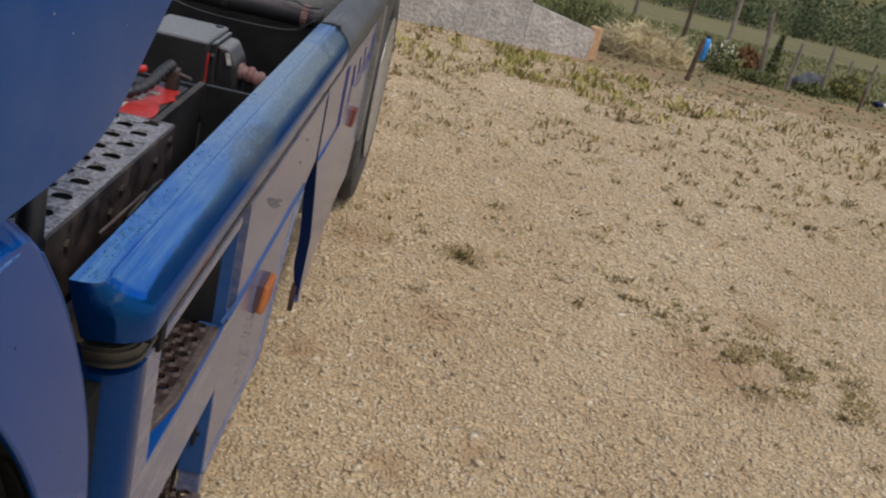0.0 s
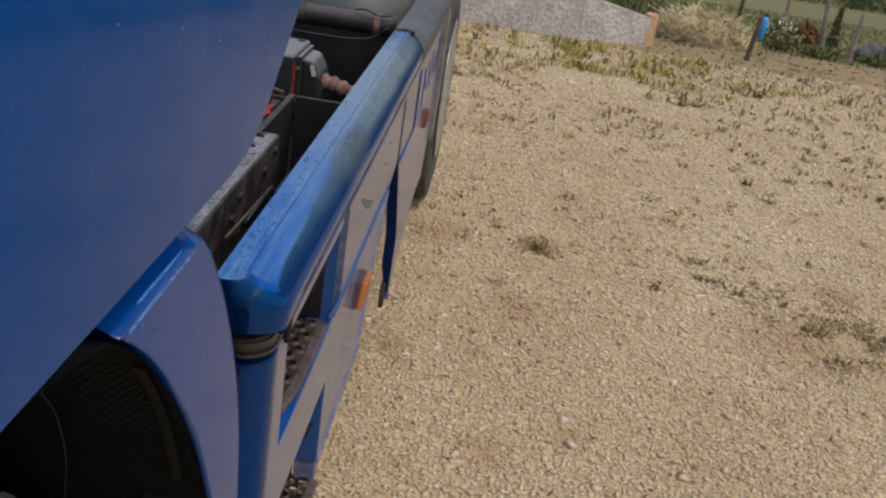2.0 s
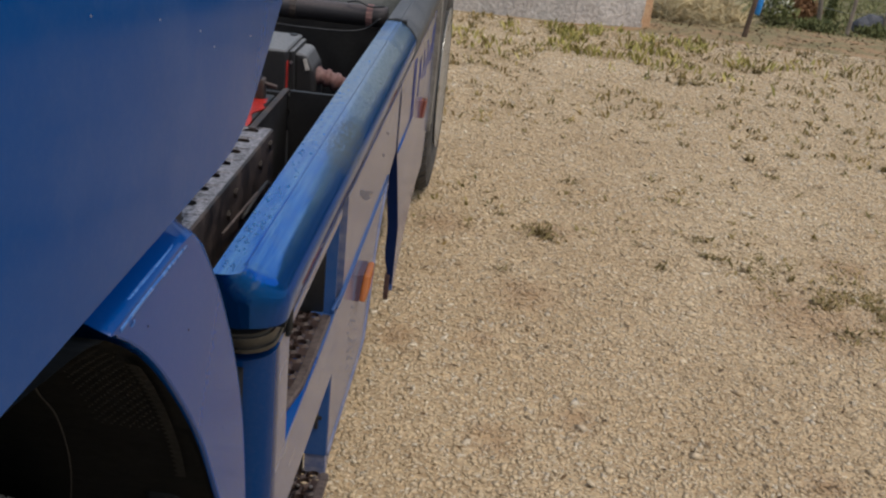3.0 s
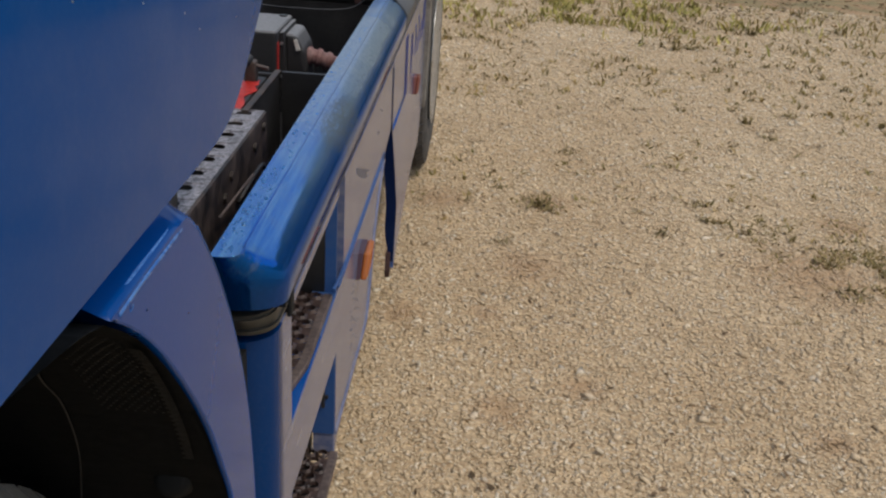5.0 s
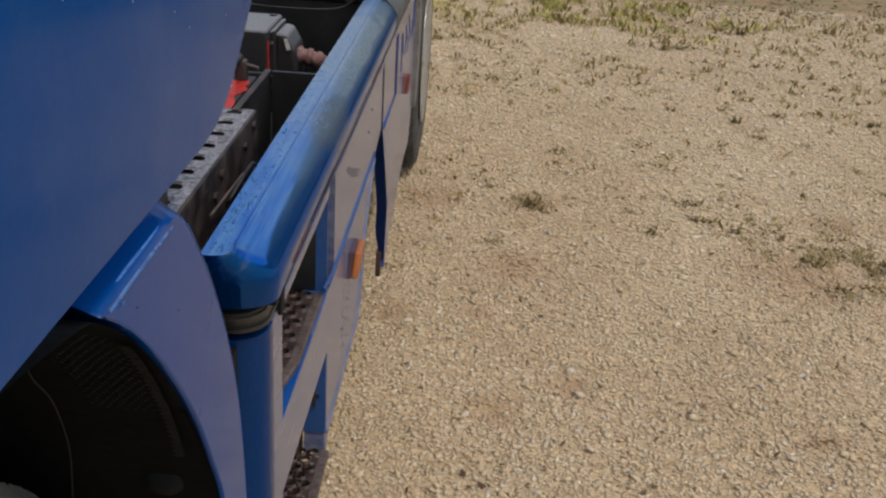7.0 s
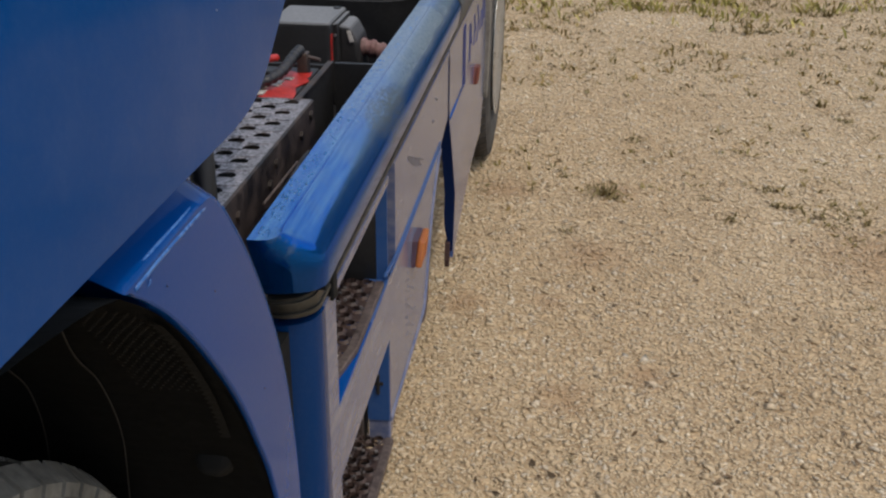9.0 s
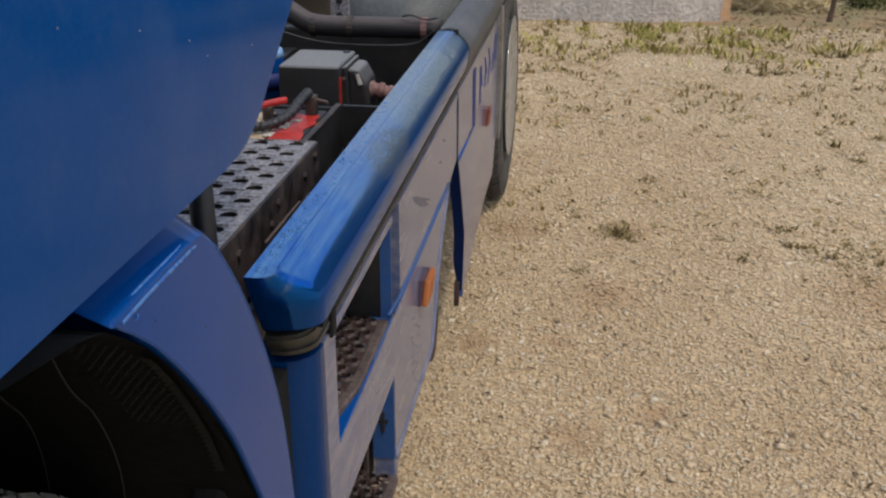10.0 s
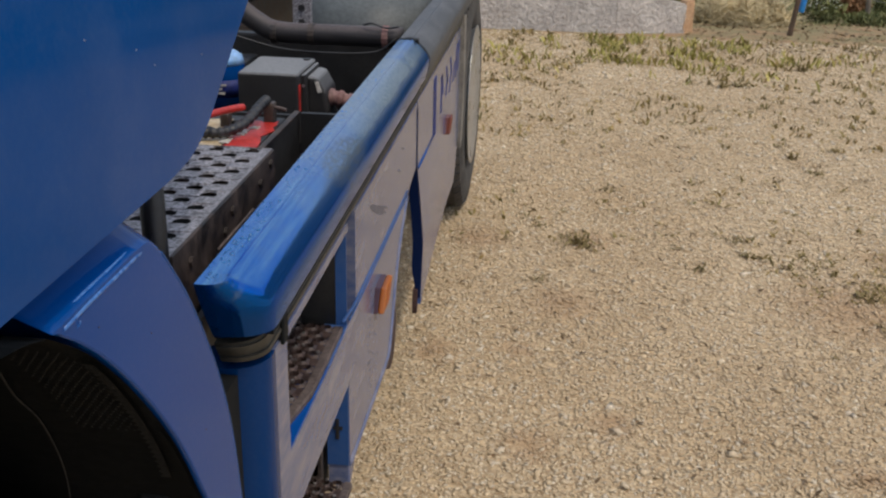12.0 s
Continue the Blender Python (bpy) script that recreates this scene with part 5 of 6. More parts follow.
tank = part("rear_tank", tube(bmesh.new(), [(-0.52, 2.62, 0.86), (-0.10, 2.62, 0.86)], 0.19, 32), M_TANK, truck, "grey steel air tank", True)
part("strap", boxes((-0.54, -0.475, 2.36, 2.385, 0.80, 1.16), bevel=0.004), M_PLATE, truck, "riveted grey upright strap")
for z in (0.97, 1.02, 1.07, 1.12):
    part("rivet", tube(bmesh.new(), [(-0.507, 2.352, z), (-0.507, 2.362, z)], 0.011, 10), M_BLACK, truck)
part("rear_mudguard", swept(curve2([(2.84, 0.62), (2.90, 0.82), (3.05, 0.98), (3.25, 1.06), (3.45, 1.075), (3.7, 1.05), (3.9, 0.92), (4.0, 0.7)], 5), -0.62, -0.085, 0.0, (3.42, 0.5)), M_BLACK, truck, "black rear mudguard")
part("black_cover", boxes((-0.84, -0.095, 2.02, 2.06, 0.60, 0.99), (-0.84, -0.56, 1.2, 2.0, 0.62, 0.93), bevel=0.01), M_BLACK, truck)
part("fifth_wheel_plate", boxes((-1.75, -0.75, 2.7, 3.7, 1.02, 1.10), bevel=0.03), M_DIRTY, truck)

# ---- beside the yard ----
def slab(out, thick, label):
    """A rough slab wall standing on the yard: (x, z) outline pushed back along y."""
    (xa, ya), (xb, yb), h0, h1 = out
    bm = bmesh.new()
    n, mz = 26, 8
    d = Vector((xb - xa, yb - ya, 0))
    nrm = Vector((-d.y, d.x, 0)).normalized()
    front, back = [], []
    for i in range(n + 1):
        t = i / n
        rowf, rowb = [], []
        for k in range(mz + 1):
            h = (h0 + (h1 - h0) * t) * k / mz
            p = Vector((xa, ya, -0.03 + h)) + d * t
            j = 0.006 * noise.noise((p.x * 9, p.z * 9, ya)) if 0 < k else 0
            rowf.append(bm.verts.new(p - nrm * j))
            rowb.append(bm.verts.new(p + nrm * thick))
        front.append(rowf)
        back.append(rowb)
    for i in range(n):
        for k in range(mz):
            bm.faces.new((front[i][k], front[i + 1][k], front[i + 1][k + 1], front[i][k + 1]))
            bm.faces.new((back[i][k], back[i][k + 1], back[i + 1][k + 1], back[i + 1][k]))
        bm.faces.new((front[i][-1], front[i + 1][-1], back[i + 1][-1], back[i][-1]))
    for k in range(mz):
        bm.faces.new((front[0][k], front[0][k + 1], back[0][k + 1], back[0][k]))
        bm.faces.new((front[n][k], back[n][k], back[n][k + 1], front[n][k + 1]))
    return whole("concrete_slab", bm, M_CONCRETE, label, "slab", "slabs at the yard edge")


slab(((-1.6, 7.85), (0.853, 7.932), 1.05, 0.43), 0.10, "long rough pale grey slab on edge, top sloping down")
short = slab(((0.856, 7.935), (1.46, 8.16), 0.41, 0.265), 0.10, "short rough pale grey slab with orange end on the gravel")
# end wedge, shaped so that its orange face shows in the camera's view
bm = bmesh.new()
foot = ((1.448, 8.155), (1.475, 8.185), (1.505, 8.235), (1.545, 8.300), (1.47, 8.35), (1.41, 8.24))
rings = []
for k in range(6):
    h = -0.03 + (0.262 + 0.03) * k / 5
    rings.append([bm.verts.new((x + 0.010 * noise.noise((x * 30, h * 25, 1.0)), y + 0.012 * noise.noise((y * 30, h * 25, 5.0)), h - 0.10 * max(0.0, x - 1.46) * (k / 5))) for x, y in foot])
for a, d in zip(rings, rings[1:]):
    for k in range(6):
        bm.faces.new((a[k], a[(k + 1) % 6], d[(k + 1) % 6], d[k]))
bm.faces.new(rings[0])
bm.faces.new(rings[-1])
part("slab_end", bm, M_ENDGRAIN, short, "orange end piece, angled to show from the camera")


def post(x, y, h, r, lean=(0, 0), material=M_WOOD, label="weathered wooden fence post", group="fence posts"):
    z = float(terrain(np.float64(x), np.float64(y)))
    bm = bmesh.new()
    tube(bm, [(x + lean[0] * t + 0.006 * noise.noise((x * 7, y, t * 3)), y + lean[1] * t, z - 0.15 + (h + 0.15) * t) for t in (0, 0.2, 0.4, 0.6, 0.8, 0.97, 1.0)], r, 8, [r * 1.05, r * 1.05, r, r * 0.95, r * 0.95, r * 0.9, r * 0.6])
    return whole("fence_post", bm, material, label, "fence post", group)


for px, py, ph, pr, lx, mat in ((3.26, 13.2, 0.95, 0.035, 0.02, M_DARKWOOD), (4.01, 13.7, 0.72, 0.04, -0.02, M_WOOD), (3.52, 10.0, 0.70, 0.032, -0.09, M_WOOD),
                                (3.65, 9.5, 0.50, 0.026, 0.02, M_WOOD), (4.16, 9.98, 0.52, 0.028, 0.0, M_WOOD), (4.47, 9.6, 0.46, 0.024, 0.02, M_WOOD),
                                (5.43, 12.8, 0.30, 0.028, 0.0, M_WOOD), (4.26, 9.07, 0.23, 0.02, 0.01, M_DARKWOOD), (2.68, 14.1, 0.80, 0.035, 0.0, M_WOOD), (6.1, 10.4, 0.55, 0.03, 0.0, M_WOOD)):
    post(px, py, ph, 0.8 * pr, (lx, 0.01), mat)
stake = post(2.385, 8.33, 0.40, 0.024, (0.05, -0.01), M_DARKWOOD, "dark leaning wooden stake at the yard edge", "stakes")


def strand(pts):
    line = [(x, y, float(terrain(np.float64(x), np.float64(y))) + z) for x, y, z in pts]
    whole("fence_wire", tube(bmesh.new(), smooth_line(line, 5), 0.0028, 5), M_WIRE, "thin galvanised fence wire between posts", "wire", "fence wires")


for h in (0.22, 0.40):
    strand([(2.68, 14.1, h), (3.26, 13.2, h), (4.01, 13.7, h), (5.43, 12.8, h * 0.7)])
    strand([(3.52, 10.0, h), (3.65, 9.5, h), (4.16, 9.98, h), (4.47, 9.6, h), (6.1, 10.4, h)])

# blue canister hung on the stake
can = thing("canister", (2.47, 8.40, 0.22), "bright blue plastic canister hung beside a stake", "canister")
bm = bmesh.new()
tube(bm, [(2.475, 8.41, 0.17), (2.478, 8.41, 0.18), (2.49, 8.41, 0.33), (2.493, 8.41, 0.35), (2.494, 8.41, 0.375)], 0.05, 14, [0.026, 0.034, 0.037, 0.028, 0.014])
part("body", bm, M_CAN, can, "", True)
part("cap", tube(bmesh.new(), [(2.494, 8.41, 0.374), (2.496, 8.41, 0.40)], 0.02, 12), M_BLACK, can, "dark cap", True)

# ---- plants ----
def blade_mesh(rng, base, height, width, lean, curl=0.5):
    """Curved blades; base (n, 3), the rest per blade. Returns vertices and triangles."""
    n = len(base)
    a, w = rng.random(n) * 2 * np.pi, rng.random(n) * 2 * np.pi
    out = np.stack([np.cos(a), np.sin(a), np.zeros(n)], -1)
    side = np.stack([np.cos(w), np.sin(w), np.zeros(n)], -1) * (width / 2)[:, None]
    up = np.array([0, 0, 1.0])
    mid = base + up * (height * 0.55)[:, None] + out * (lean * 0.4)[:, None]
    tip = base + up * (height * (1 - curl * 0.3))[:, None] + out * lean[:, None]
    v = np.stack([base - side * 0.6, base + side * 0.6, mid - side, mid + side, tip], 1)
    f = np.array([(0, 1, 3), (0, 3, 2), (2, 3, 4)])[None] + 5 * np.arange(n)[:, None, None]
    return v.reshape(-1, 3), f.reshape(-1, 3)


def on_ground(x, y, dz=0.0):
    return np.stack([x, y, terrain(x, y) + dz], -1)


def weed(x, y, size, kind, seed):
    """One weed plant: a flat rosette or an upright sprig with leaves up its stalks."""
    rng = np.random.default_rng(seed)
    if kind in ("rosette", "bright"):
        n = 34 if size < 0.12 else 70
        b = on_ground(x + 0.26 * size * rng.standard_normal(n), y + 0.24 * size * rng.standard_normal(n))
        v, f = blade_mesh(rng, b, size * (0.05 + 0.34 * rng.random(n) ** 1.5), size * (0.05 + 0.07 * rng.random(n)), size * (0.15 + 0.35 * rng.random(n)))
        mat, label = (M_WEED_DARK, "low dark olive weed tuft growing through the gravel") if kind == "rosette" else (M_WEED_LIGHT, "small bright green weed in the gravel")
    elif kind == "dry":
        n = 20
        b = on_ground(x + 0.35 * size * rng.standard_normal(n), y + 0.2 * size * rng.standard_normal(n))
        v, f = blade_mesh(rng, b, size * (0.04 + 0.12 * rng.random(n)), size * (0.05 + 0.07 * rng.random(n)), size * (0.2 + 0.35 * rng.random(n)))
        mat, label = M_WEED_DRY, "withered brown weed patch flat on the gravel"
    else:
        stalks = 7
        vs, fs, k = [], [], 0
        for _ in range(stalks):
            sx, sy = x + 0.3 * size * rng.standard_normal(), y + 0.2 * size * rng.standard_normal()
            h = size * (0.20 + 0.40 * rng.random())
            n = 9
            zz = np.linspace(0, 0.85 * h, n)
            b = on_ground(np.full(n, sx), np.full(n, sy), zz)
            vv, ff = blade_mesh(rng, b, h * (0.1 + 0.4 * rng.random(n)), np.full(n, 0.09 * size), size * (0.12 + 0.30 * rng.random(n)))
            vs.append(vv)
            fs.append(ff + k)
            k += len(vv)
            vv, ff = blade_mesh(rng, b[:1], np.array([h]), np.array([0.05 * size]), np.array([0.08 * size]))
            vs.append(vv)
            fs.append(ff + k)
            k += len(vv)
        v, f = np.concatenate(vs), np.concatenate(fs)
        mat, label = M_WEED, "upright leafy green weed in the gravel"
    root = np.array([[x, y, -0.03]])
    n = len(v) // 5
    ties = np.stack([5 * np.arange(n), 5 * np.arange(n) + 1, np.full(n, len(v))], -1)
    ob = joined("weed", np.concatenate([v, root]), np.concatenate([f, ties]), mat, label, "weed")
    del ob["kind"]
    tagged(ob, group="weeds in the gravel")


WEEDS = [(0.52, 2.89, 0.11, 'rosette'), (0.47, 2.96, 0.06, 'rosette'), (0.6, 2.95, 0.05, 'dry'), (1.0, 2.69, 0.075, 'rosette'), (0.34, 3.08, 0.07, 'rosette'),
         (0.22, 3.7, 0.09, 'dry'), (0.07, 3.81, 0.06, 'dry'), (0.33, 3.99, 0.09, 'dry'), (0.65, 3.62, 0.075, 'rosette'), (0.57, 3.49, 0.05, 'dry'), (0.36, 2.49, 0.06, 'rosette'),
         (0.69, 3.34, 0.06, 'dry'), (1.14, 3.56, 0.06, 'dry'), (1.2, 2.85, 0.07, 'sprig'), (1.19, 3.03, 0.08, 'rosette'), (1.33, 2.76, 0.08, 'dry'), (1.66, 4.34, 0.09, 'sprig'),
         (1.71, 4.2, 0.15, 'dry'), (1.73, 4.07, 0.08, 'rosette'), (1.96, 4.0, 0.11, 'dry'), (1.92, 3.39, 0.09, 'dry'), (1.93, 4.51, 0.08, 'sprig'), (2.45, 4.44, 0.1, 'sprig'),
         (2.38, 5.43, 0.12, 'sprig'), (2.43, 5.18, 0.14, 'sprig'), (2.3, 5.01, 0.1, 'dry'), (2.07, 5.65, 0.11, 'sprig'), (1.36, 5.3, 0.14, 'dry'), (1.49, 5.99, 0.22, 'sprig'),
         (1.63, 6.04, 0.18, 'rosette'), (1.3, 6.05, 0.16, 'rosette'), (1.02, 6.01, 0.12, 'dry'), (2.17, 6.66, 0.2, 'sprig'), (2.43, 6.9, 0.16, 'sprig'),
         (2.9, 6.9, 0.18, 'sprig'), (2.63, 7.01, 0.14, 'rosette'), (0.07, 6.37, 0.16, 'dry'), (-0.03, 5.84, 0.1, 'sprig'), (0.49, 5.89, 0.1, 'sprig'),
         (0.01, 2.2, 0.1, 'dry'), (0.01, 2.95, 0.06, 'dry'), (1.6, 2.53, 0.09, 'rosette'), (1.63, 2.26, 0.09, 'rosette'), (1.71, 2.85, 0.06, 'dry'), (1.8, 2.58, 0.09, 'dry'),
         (1.36, 2.0, 0.03, 'rosette'), (1.23, 1.42, 0.04, 'dry'), (1.26, 1.27, 0.07, 'dry'), (0.61, 1.4, 0.05, 'dry'), (0.39, 1.04, 0.03, 'rosette'), (0.52, 2.34, 0.05, 'dry'),
         (1.09, 4.46, 0.09, 'dry'), (1.43, 3.6, 0.04, 'dry'), (1.32, 4.47, 0.06, 'sprig'), (0.99, 3.75, 0.04, 'dry'), (1.36, 3.03, 0.05, 'dry'), (1.51, 2.72, 0.06, 'sprig'),
         (1.82, 2.43, 0.08, 'rosette'), (1.87, 2.53, 0.06, 'sprig'), (2.01, 2.64, 0.08, 'rosette'), (2.07, 2.52, 0.08, 'rosette'), (2.04, 2.36, 0.05, 'bright'),
         (1.93, 2.21, 0.09, 'rosette'), (1.79, 2.18, 0.05, 'dry'), (1.93, 1.9, 0.06, 'rosette'), (2.26, 3.85, 0.05, 'dry'), (2.43, 5.71, 0.12, 'sprig'),
         (2.65, 5.94, 0.1, 'sprig'), (3.24, 6.33, 0.1, 'sprig'), (3.32, 6.25, 0.12, 'sprig'), (1.55, 6.19, 0.18, 'sprig'), (1.39, 5.39, 0.1, 'dry'), (0.86, 6.66, 0.2, 'sprig')]
for i, (x, y, s, k) in enumerate(WEEDS):
    weed(x, y, s * (1.15 if k == "rosette" else 0.85) * (0.62 if y > 5 else 1.0), k, 100 + i)


M_LITTER = leaf("dead_leaf", (0.07, 0.045, 0.022), (0.16, 0.10, 0.05))


def sprigs():
    """Thin weed growth: scattered shoots, thicker towards the far edge of the yard."""
    rng = np.random.default_rng(21)
    n = 980
    y = 2.6 + 5.2 * rng.random(n) ** 0.62
    x = -0.2 + (0.9 + 0.5 * y) * rng.random(n)
    keep = np.array([noise.noise((a * 0.9, b * 0.9, 3.3)) for a, b in zip(x, y)]) > -0.28
    x, y = x[keep], y[keep]
    per = 5
    bx = np.repeat(x, per) + 0.019 * rng.standard_normal(len(x) * per)
    by = np.repeat(y, per) + 0.021 * rng.standard_normal(len(x) * per)
    m = len(bx)
    tall = np.repeat(0.017 + 0.075 * rng.random(len(x)) ** 2.0 * np.clip((y - 2.3) / 4, 0.25, 1.2), per)
    v, f = blade_mesh(rng, on_ground(bx, by), tall * (0.4 + 0.6 * rng.random(m)), 0.008 + 0.011 * rng.random(m), 0.010 + 0.040 * rng.random(m))
    joined("weed_shoots", v, f, M_WEED, "sparse small weed shoots in the gravel", "weeds")
    # dead leaves and crumbs lying about
    n = 420
    y = 0.2 + 6.5 * rng.random(n)
    x = 0.05 + (0.85 + 0.5 * y) * rng.random(n)
    v, f = blade_mesh(rng, on_ground(x, y, 0.006), 0.003 + 0.006 * rng.random(n), 0.006 + 0.010 * rng.random(n), 0.010 + 0.022 * rng.random(n))
    joined("leaf_litter", v, f, M_LITTER, "scattered dead leaf bits on the gravel", "litter")
    # low brownish growth and litter beside the track
    n = 2600
    u = rng.standard_normal(n)
    x, y = 1.78 + 0.22 * u + 0.10 * rng.standard_normal(n), 2.50 - 0.10 * u + 0.17 * rng.standard_normal(n)
    ok = np.array([noise.noise((a * 7, b * 7, 1.7)) > 0.02 for a, b in zip(x, y)])
    x, y = x[ok], y[ok]
    n = len(x)
    v, f = blade_mesh(rng, on_ground(x, y), 0.006 + 0.016 * rng.random(n), 0.005 + 0.006 * rng.random(n), 0.010 + 0.02 * rng.random(n))
    joined("withered_growth", v, f, M_WEED, "thin withered growth spread over the gravel", "weeds")
    # yellow-green patch before the slabs
    n = 2700
    x, y = 1.15 + 0.75 * rng.standard_normal(n), 7.15 + 0.42 * rng.standard_normal(n)
    ok = (y < 7.78) & np.array([noise.noise((a * 3.4, b * 3.4, 7.7)) > 0.10 for a, b in zip(x, y)])
    x, y = x[ok], y[ok]
    n = len(x)
    v, f = blade_mesh(rng, on_ground(x, y), 0.025 + 0.07 * rng.random(n), 0.010 + 0.014 * rng.random(n), 0.02 + 0.05 * rng.random(n))
    joined("weed_patch", v, f, M_WEED_LIGHT, "yellow-green weeds at the foot of the slabs", "weeds")


sprigs()


def meadow_edge():
    """Rough grass on the bank beyond the soil."""
    rng = np.random.default_rng(31)
    n = 16000
    y = 9.4 + 9.0 * rng.random(n) ** 1.4
    x = 0.2 + (0.2 + 0.62 * y) * rng.random(n)
    h = (0.03 + 0.10 * rng.random(n)) * np.where((x < 2.6) & (y > 10.2), 2.6, 0.6) * np.clip((y - 9.0) / 1.2, 0.3, 1)
    v, f = blade_mesh(rng, on_ground(x, y), h, 0.012 + 0.016 * rng.random(n), 0.3 * h + 0.02)
    joined("bank_grass", v, f, M_BUSH_GRASS, "rough green grass on the bank", "grass")


M_BUSH_GRASS = leaf("bank_grass", (0.11, 0.12, 0.045), (0.23, 0.22, 0.095))
meadow_edge()


def hay():
    """A loose heap of dry straw with stalks sticking out."""
    rng = np.random.default_rng(41)
    bm = bmesh.new()
    bmesh.ops.create_icosphere(bm, subdivisions=4, radius=1.0)
    for v in bm.verts:
        k = 1 + 0.22 * noise.noise(v.co * 3.0) + 0.08 * noise.noise(v.co * 9.0)
        v.co = Vector((2.12 + 0.46 * v.co.x * k, 9.32 + 0.30 * v.co.y * k, -0.14 + 0.30 * max(v.co.z, -0.2) * k))
    heap = thing("straw_heap", (2.12, 9.32, -0.1), "loose heap of dry yellow straw on bare soil", "straw heap")
    part("core", bm, M_STRAW, heap)
    n = 2600
    a, b = rng.random(n) * 2 * np.pi, np.arccos(rng.random(n))
    px, py, pz = 2.12 + 0.46 * np.sin(b) * np.cos(a), 9.32 + 0.32 * np.sin(b) * np.sin(a), -0.12 + 0.28 * np.cos(b)
    v, f = blade_mesh(rng, np.stack([px, py, pz], -1), 0.02 + 0.08 * rng.standard_normal(n), 0.006 + 0.011 * rng.random(n), 0.06 + 0.32 * rng.random(n))
    ob = joined("loose_straw", v, f, M_STRAW, "loose straw stalks", "straw")
    ob.parent = heap
    ob.matrix_parent_inverse = Matrix.Translation(heap.location).inverted()
    del ob["category"]


hay()


def shrub(x, y, w, h, material, label, seed, cone=False, bloom=None):
    """A bush of stems and many small leaves, uneven in outline."""
    rng = np.random.default_rng(seed)
    z0 = float(terrain(np.float64(x), np.float64(y)))
    s = thing("shrub", (x, y, z0), label, "shrub", "shrubs along the fence")
    bm = bmesh.new()
    for k in range(6):
        a = rng.random() * 6.28
        tube(bm, smooth_line([(x, y, z0 - 0.05), (x + 0.12 * w * math.cos(a), y + 0.12 * w * math.sin(a), z0 + 0.4 * h), (x + 0.3 * w * math.cos(a), y + 0.3 * w * math.sin(a), z0 + 0.8 * h)], 3), 0.006, 5)
    part("stem", bm, M_DARKWOOD, s)

    def crown(n, mat, name, lo, hi):
        t = lo + (hi - lo) * rng.random(n)
        prof = (1 - t) * 1.0 + 0.08 if cone else np.sin(np.clip(t * 0.9 + 0.12, 0, 1) * np.pi) ** 0.6
        a, r = rng.random(n) * 2 * np.pi, np.sqrt(rng.random(n))
        lump = np.array([1 + 0.45 * noise.noise((math.cos(q) * 1.5 + seed, math.sin(q) * 1.5, p * 3)) for q, p in zip(a, t)])
        b = np.stack([x + 0.5 * w * prof * r * lump * np.cos(a), y + 0.5 * w * prof * r * lump * np.sin(a), z0 + h * t * (0.8 + 0.2 * lump)], -1)
        v, f = blade_mesh(rng, b, 0.02 + 0.03 * rng.standard_normal(n), 0.014 + 0.012 * rng.random(n), 0.015 + 0.035 * rng.random(n))
        ob = joined(name, v, f, mat, "", "")
        ob.parent = s
        ob.matrix_parent_inverse = Matrix.Translation(s.location).inverted()

    crown(1500, material, "leaf_crown", 0.0, 1.0)
    if bloom:
        crown(170, bloom, "blossom", 0.55, 1.0)


shrub(2.98, 9.8, 0.46, 0.28, M_BUSH, "green bush with pale white blossom by the fence", 1, bloom=M_BLOSSOM)
shrub(3.46, 10.6, 0.42, 0.24, M_BUSH_RED, "dry red-brown bush by the fence", 2)
shrub(3.90, 11.0, 0.14, 0.44, M_BUSH, "narrow dark green upright shrub", 3, cone=True)
shrub(4.50, 10.15, 0.42, 0.22, M_BUSH_YELLOW, "yellow-green bush by the fence", 4)
shrub(4.02, 9.75, 0.36, 0.07, M_BUSH, "low green bush at the bank", 5)
shrub(3.40, 9.75, 0.46, 0.07, M_BUSH, "low green bush at the bank", 6)
shrub(1.62, 10.9, 0.80, 0.32, M_BUSH, "tall green undergrowth behind the straw", 7)
shrub(2.25, 11.3, 0.60, 0.22, M_BUSH_YELLOW, "pale undergrowth behind the straw", 8)
shrub(0.9, 10.6, 0.9, 0.45, M_BUSH, "tall green undergrowth behind the slabs", 9)

bm = bmesh.new()
bmesh.ops.create_icosphere(bm, subdivisions=3, radius=1.0)
for v in bm.verts:
    k = 1 + 0.3 * noise.noise(v.co * 1.7)
    v.co = Vector((4.03 + 0.17 * v.co.x * k, 10.02 + 0.12 * v.co.y * k, -0.10 + 0.16 * v.co.z * k))
whole("rock", bm, surf("dark_rock", (0.07, 0.07, 0.08), (0.12, 0.12, 0.13), 8, 40, (0.8, 0.95), bump=0.6), "dark grey rock among the bushes", "rock")

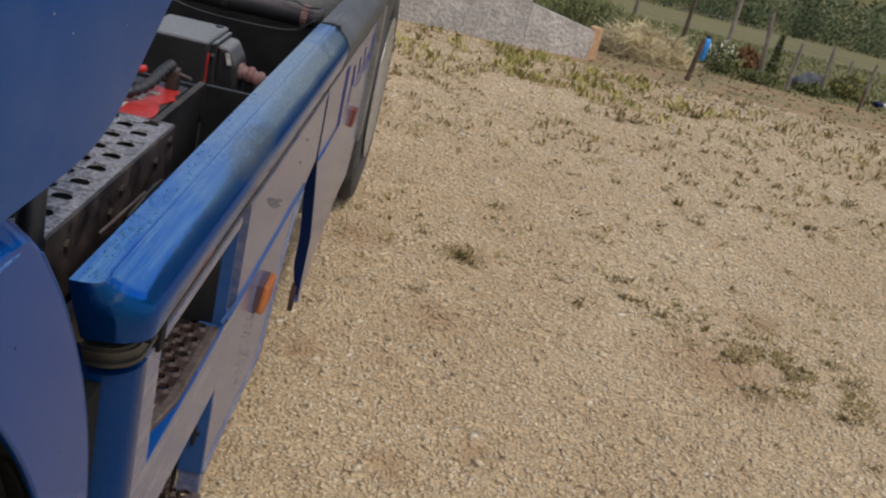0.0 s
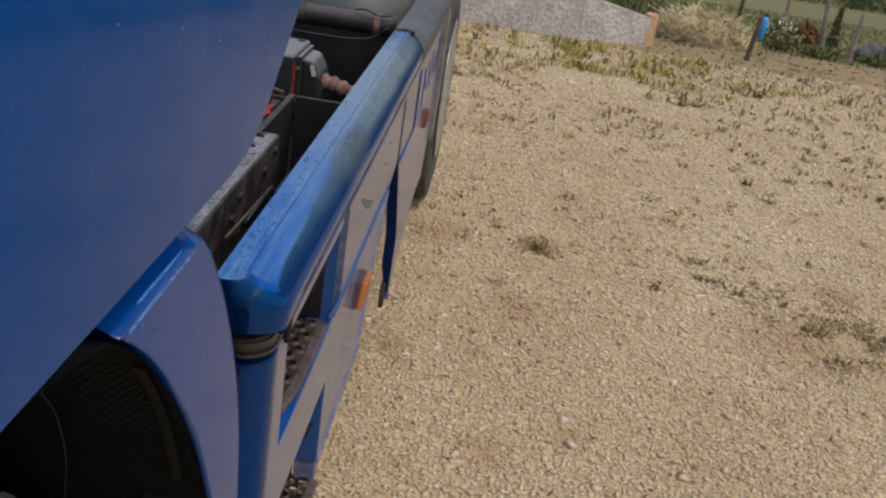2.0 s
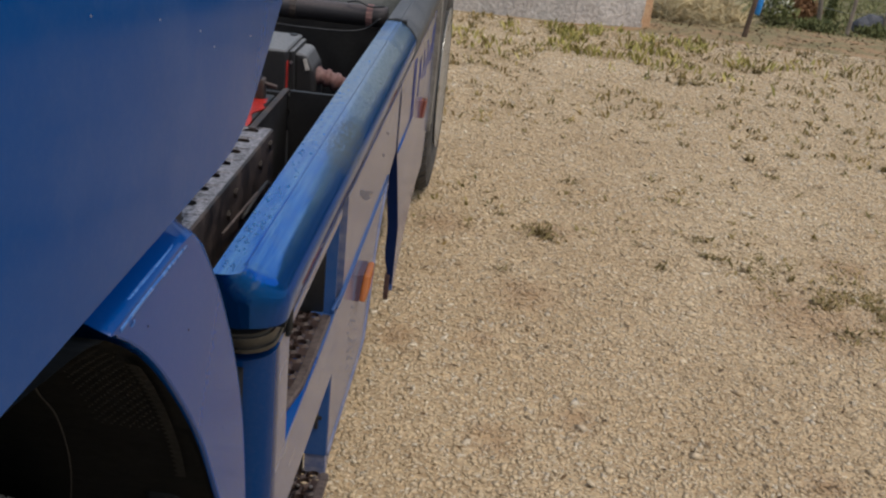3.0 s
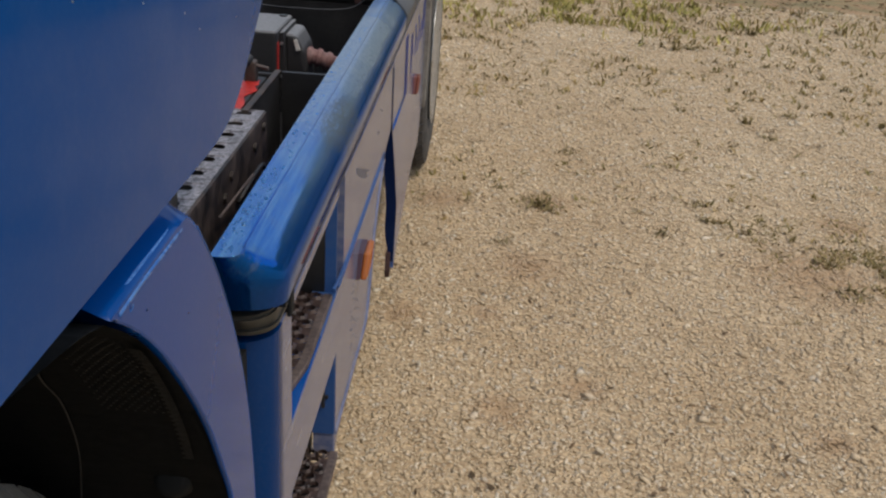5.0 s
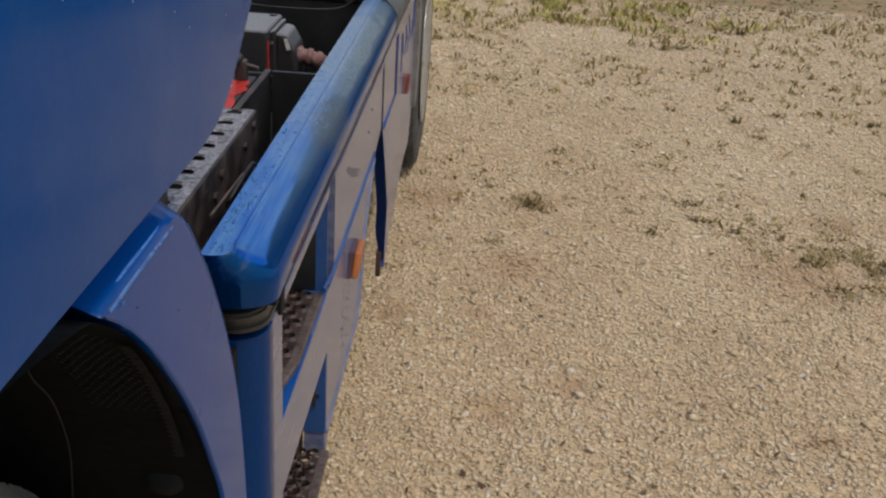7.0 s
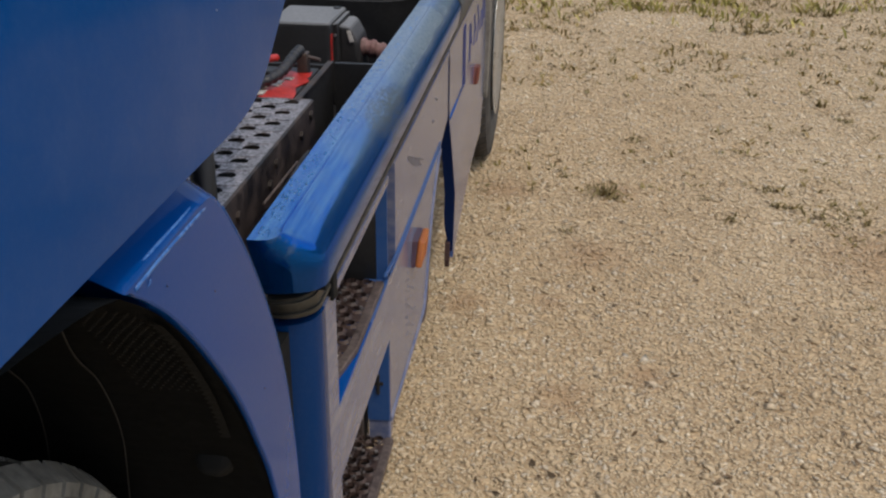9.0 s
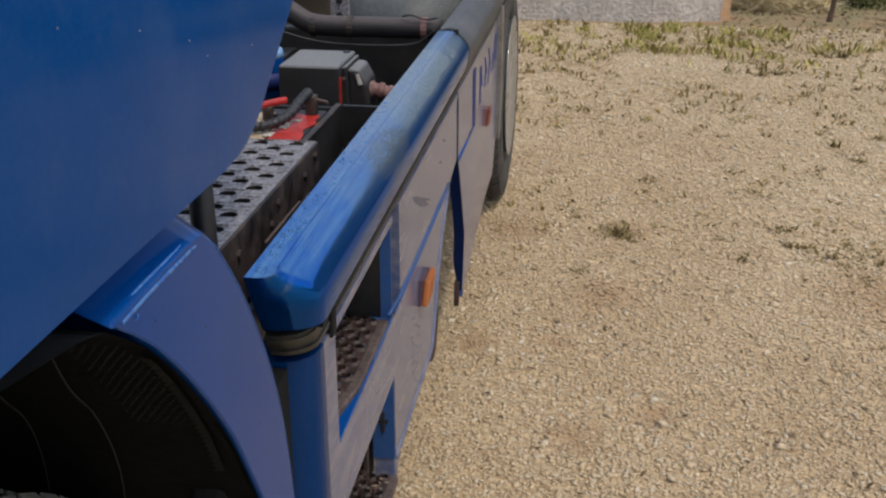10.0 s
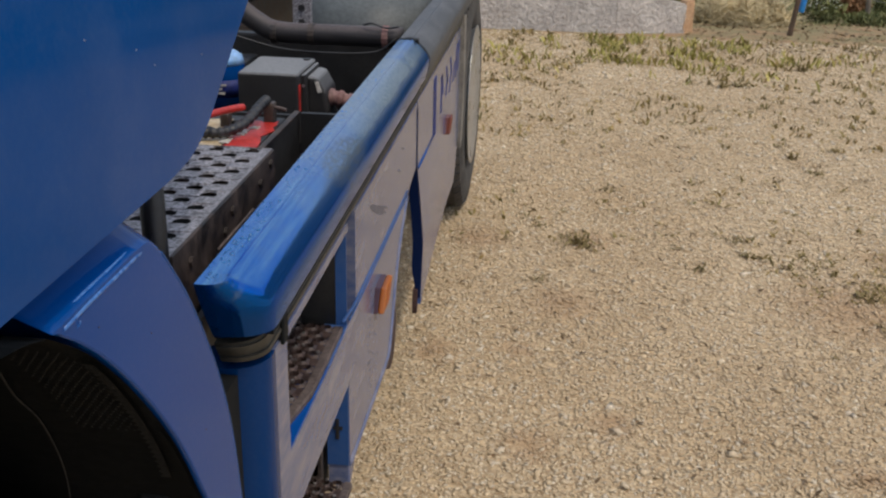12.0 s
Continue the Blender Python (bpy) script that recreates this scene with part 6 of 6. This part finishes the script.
sack = thing("sack", (4.86, 10.0, -0.13), "small white and dark blue plastic sack on grass", "sack")
for nm, dx, mt in (("end", -0.05, M_DEEP), ("belly", 0.05, M_BLOSSOM)):
    bm = bmesh.new()
    bmesh.ops.create_icosphere(bm, subdivisions=3, radius=1.0)
    for v in bm.verts:
        k = 1 + 0.25 * noise.noise(v.co * 2.2 + Vector((dx * 9, 0, 0)))
        v.co = Vector((4.86 + dx + 0.06 * v.co.x * k, 10.0 + 0.04 * v.co.y * k, -0.10 + 0.035 * v.co.z * k))
    part(nm, bm, mt, sack, "", True)


def clods():
    """Lumps of soil and dry litter on the bare strip."""
    rng = np.random.default_rng(51)
    n = 1300
    x, y = 1.4 + 4.0 * rng.random(n), 7.3 + 2.4 * rng.random(n)
    v, f = blade_mesh(rng, on_ground(x, y), 0.006 + 0.018 * rng.random(n), 0.012 + 0.03 * rng.random(n), 0.02 + 0.04 * rng.random(n))
    joined("dry_litter", v, f, M_WEED_DRY, "dry litter and clods on bare reddish soil", "litter")


clods()


def woods():
    """Far wooded slope: trees of many small leaf clumps on trunks, as one mass."""
    rng = np.random.default_rng(61)
    vs, fs, k = [], [], 0
    rows = []
    for _ in range(900):
        d = 100 + 230 * rng.random() ** 1.5
        az = radians(2 + 30 * rng.random())
        rows.append((d * math.sin(az), d * math.cos(az), 2.2 + 3.2 * rng.random() + 0.012 * (d - 100), 220))
    # unseen upper trees, added so that the rail reflects dark woods
    for _ in range(1100):
        d, az = 190 + 190 * rng.random(), radians(-4 + 66 * rng.random())
        rows.append((d * math.sin(az), d * math.cos(az), 7 + 5 * rng.random(), 60))
    for x, y, h, n in rows:
        z = float(terrain(np.float64(x), np.float64(y)))
        t = rng.random(n)
        a, r = rng.random(n) * 2 * np.pi, np.sqrt(rng.random(n))
        p = np.sin(np.clip(0.15 + 0.85 * t, 0, 1) * np.pi) ** 0.7
        lump = 1 + 0.3 * np.sin(a * 3 + x) * np.cos(t * 7 + y)
        b = np.stack([x + 0.45 * h * p * r * lump * np.cos(a), y + 0.45 * h * p * r * lump * np.sin(a), z + h * (0.05 + 0.9 * t)], -1)
        v, f = blade_mesh(rng, b, 0.05 * h * rng.standard_normal(n), 0.038 * h * (0.6 + rng.random(n)), 0.06 * h * (0.5 + rng.random(n)))
        vs.append(v)
        fs.append(f + k)
        k += len(v)
    joined("woods", np.concatenate(vs), np.concatenate(fs), M_WOODS, "dense green woods on the far slope", "woods")


woods()
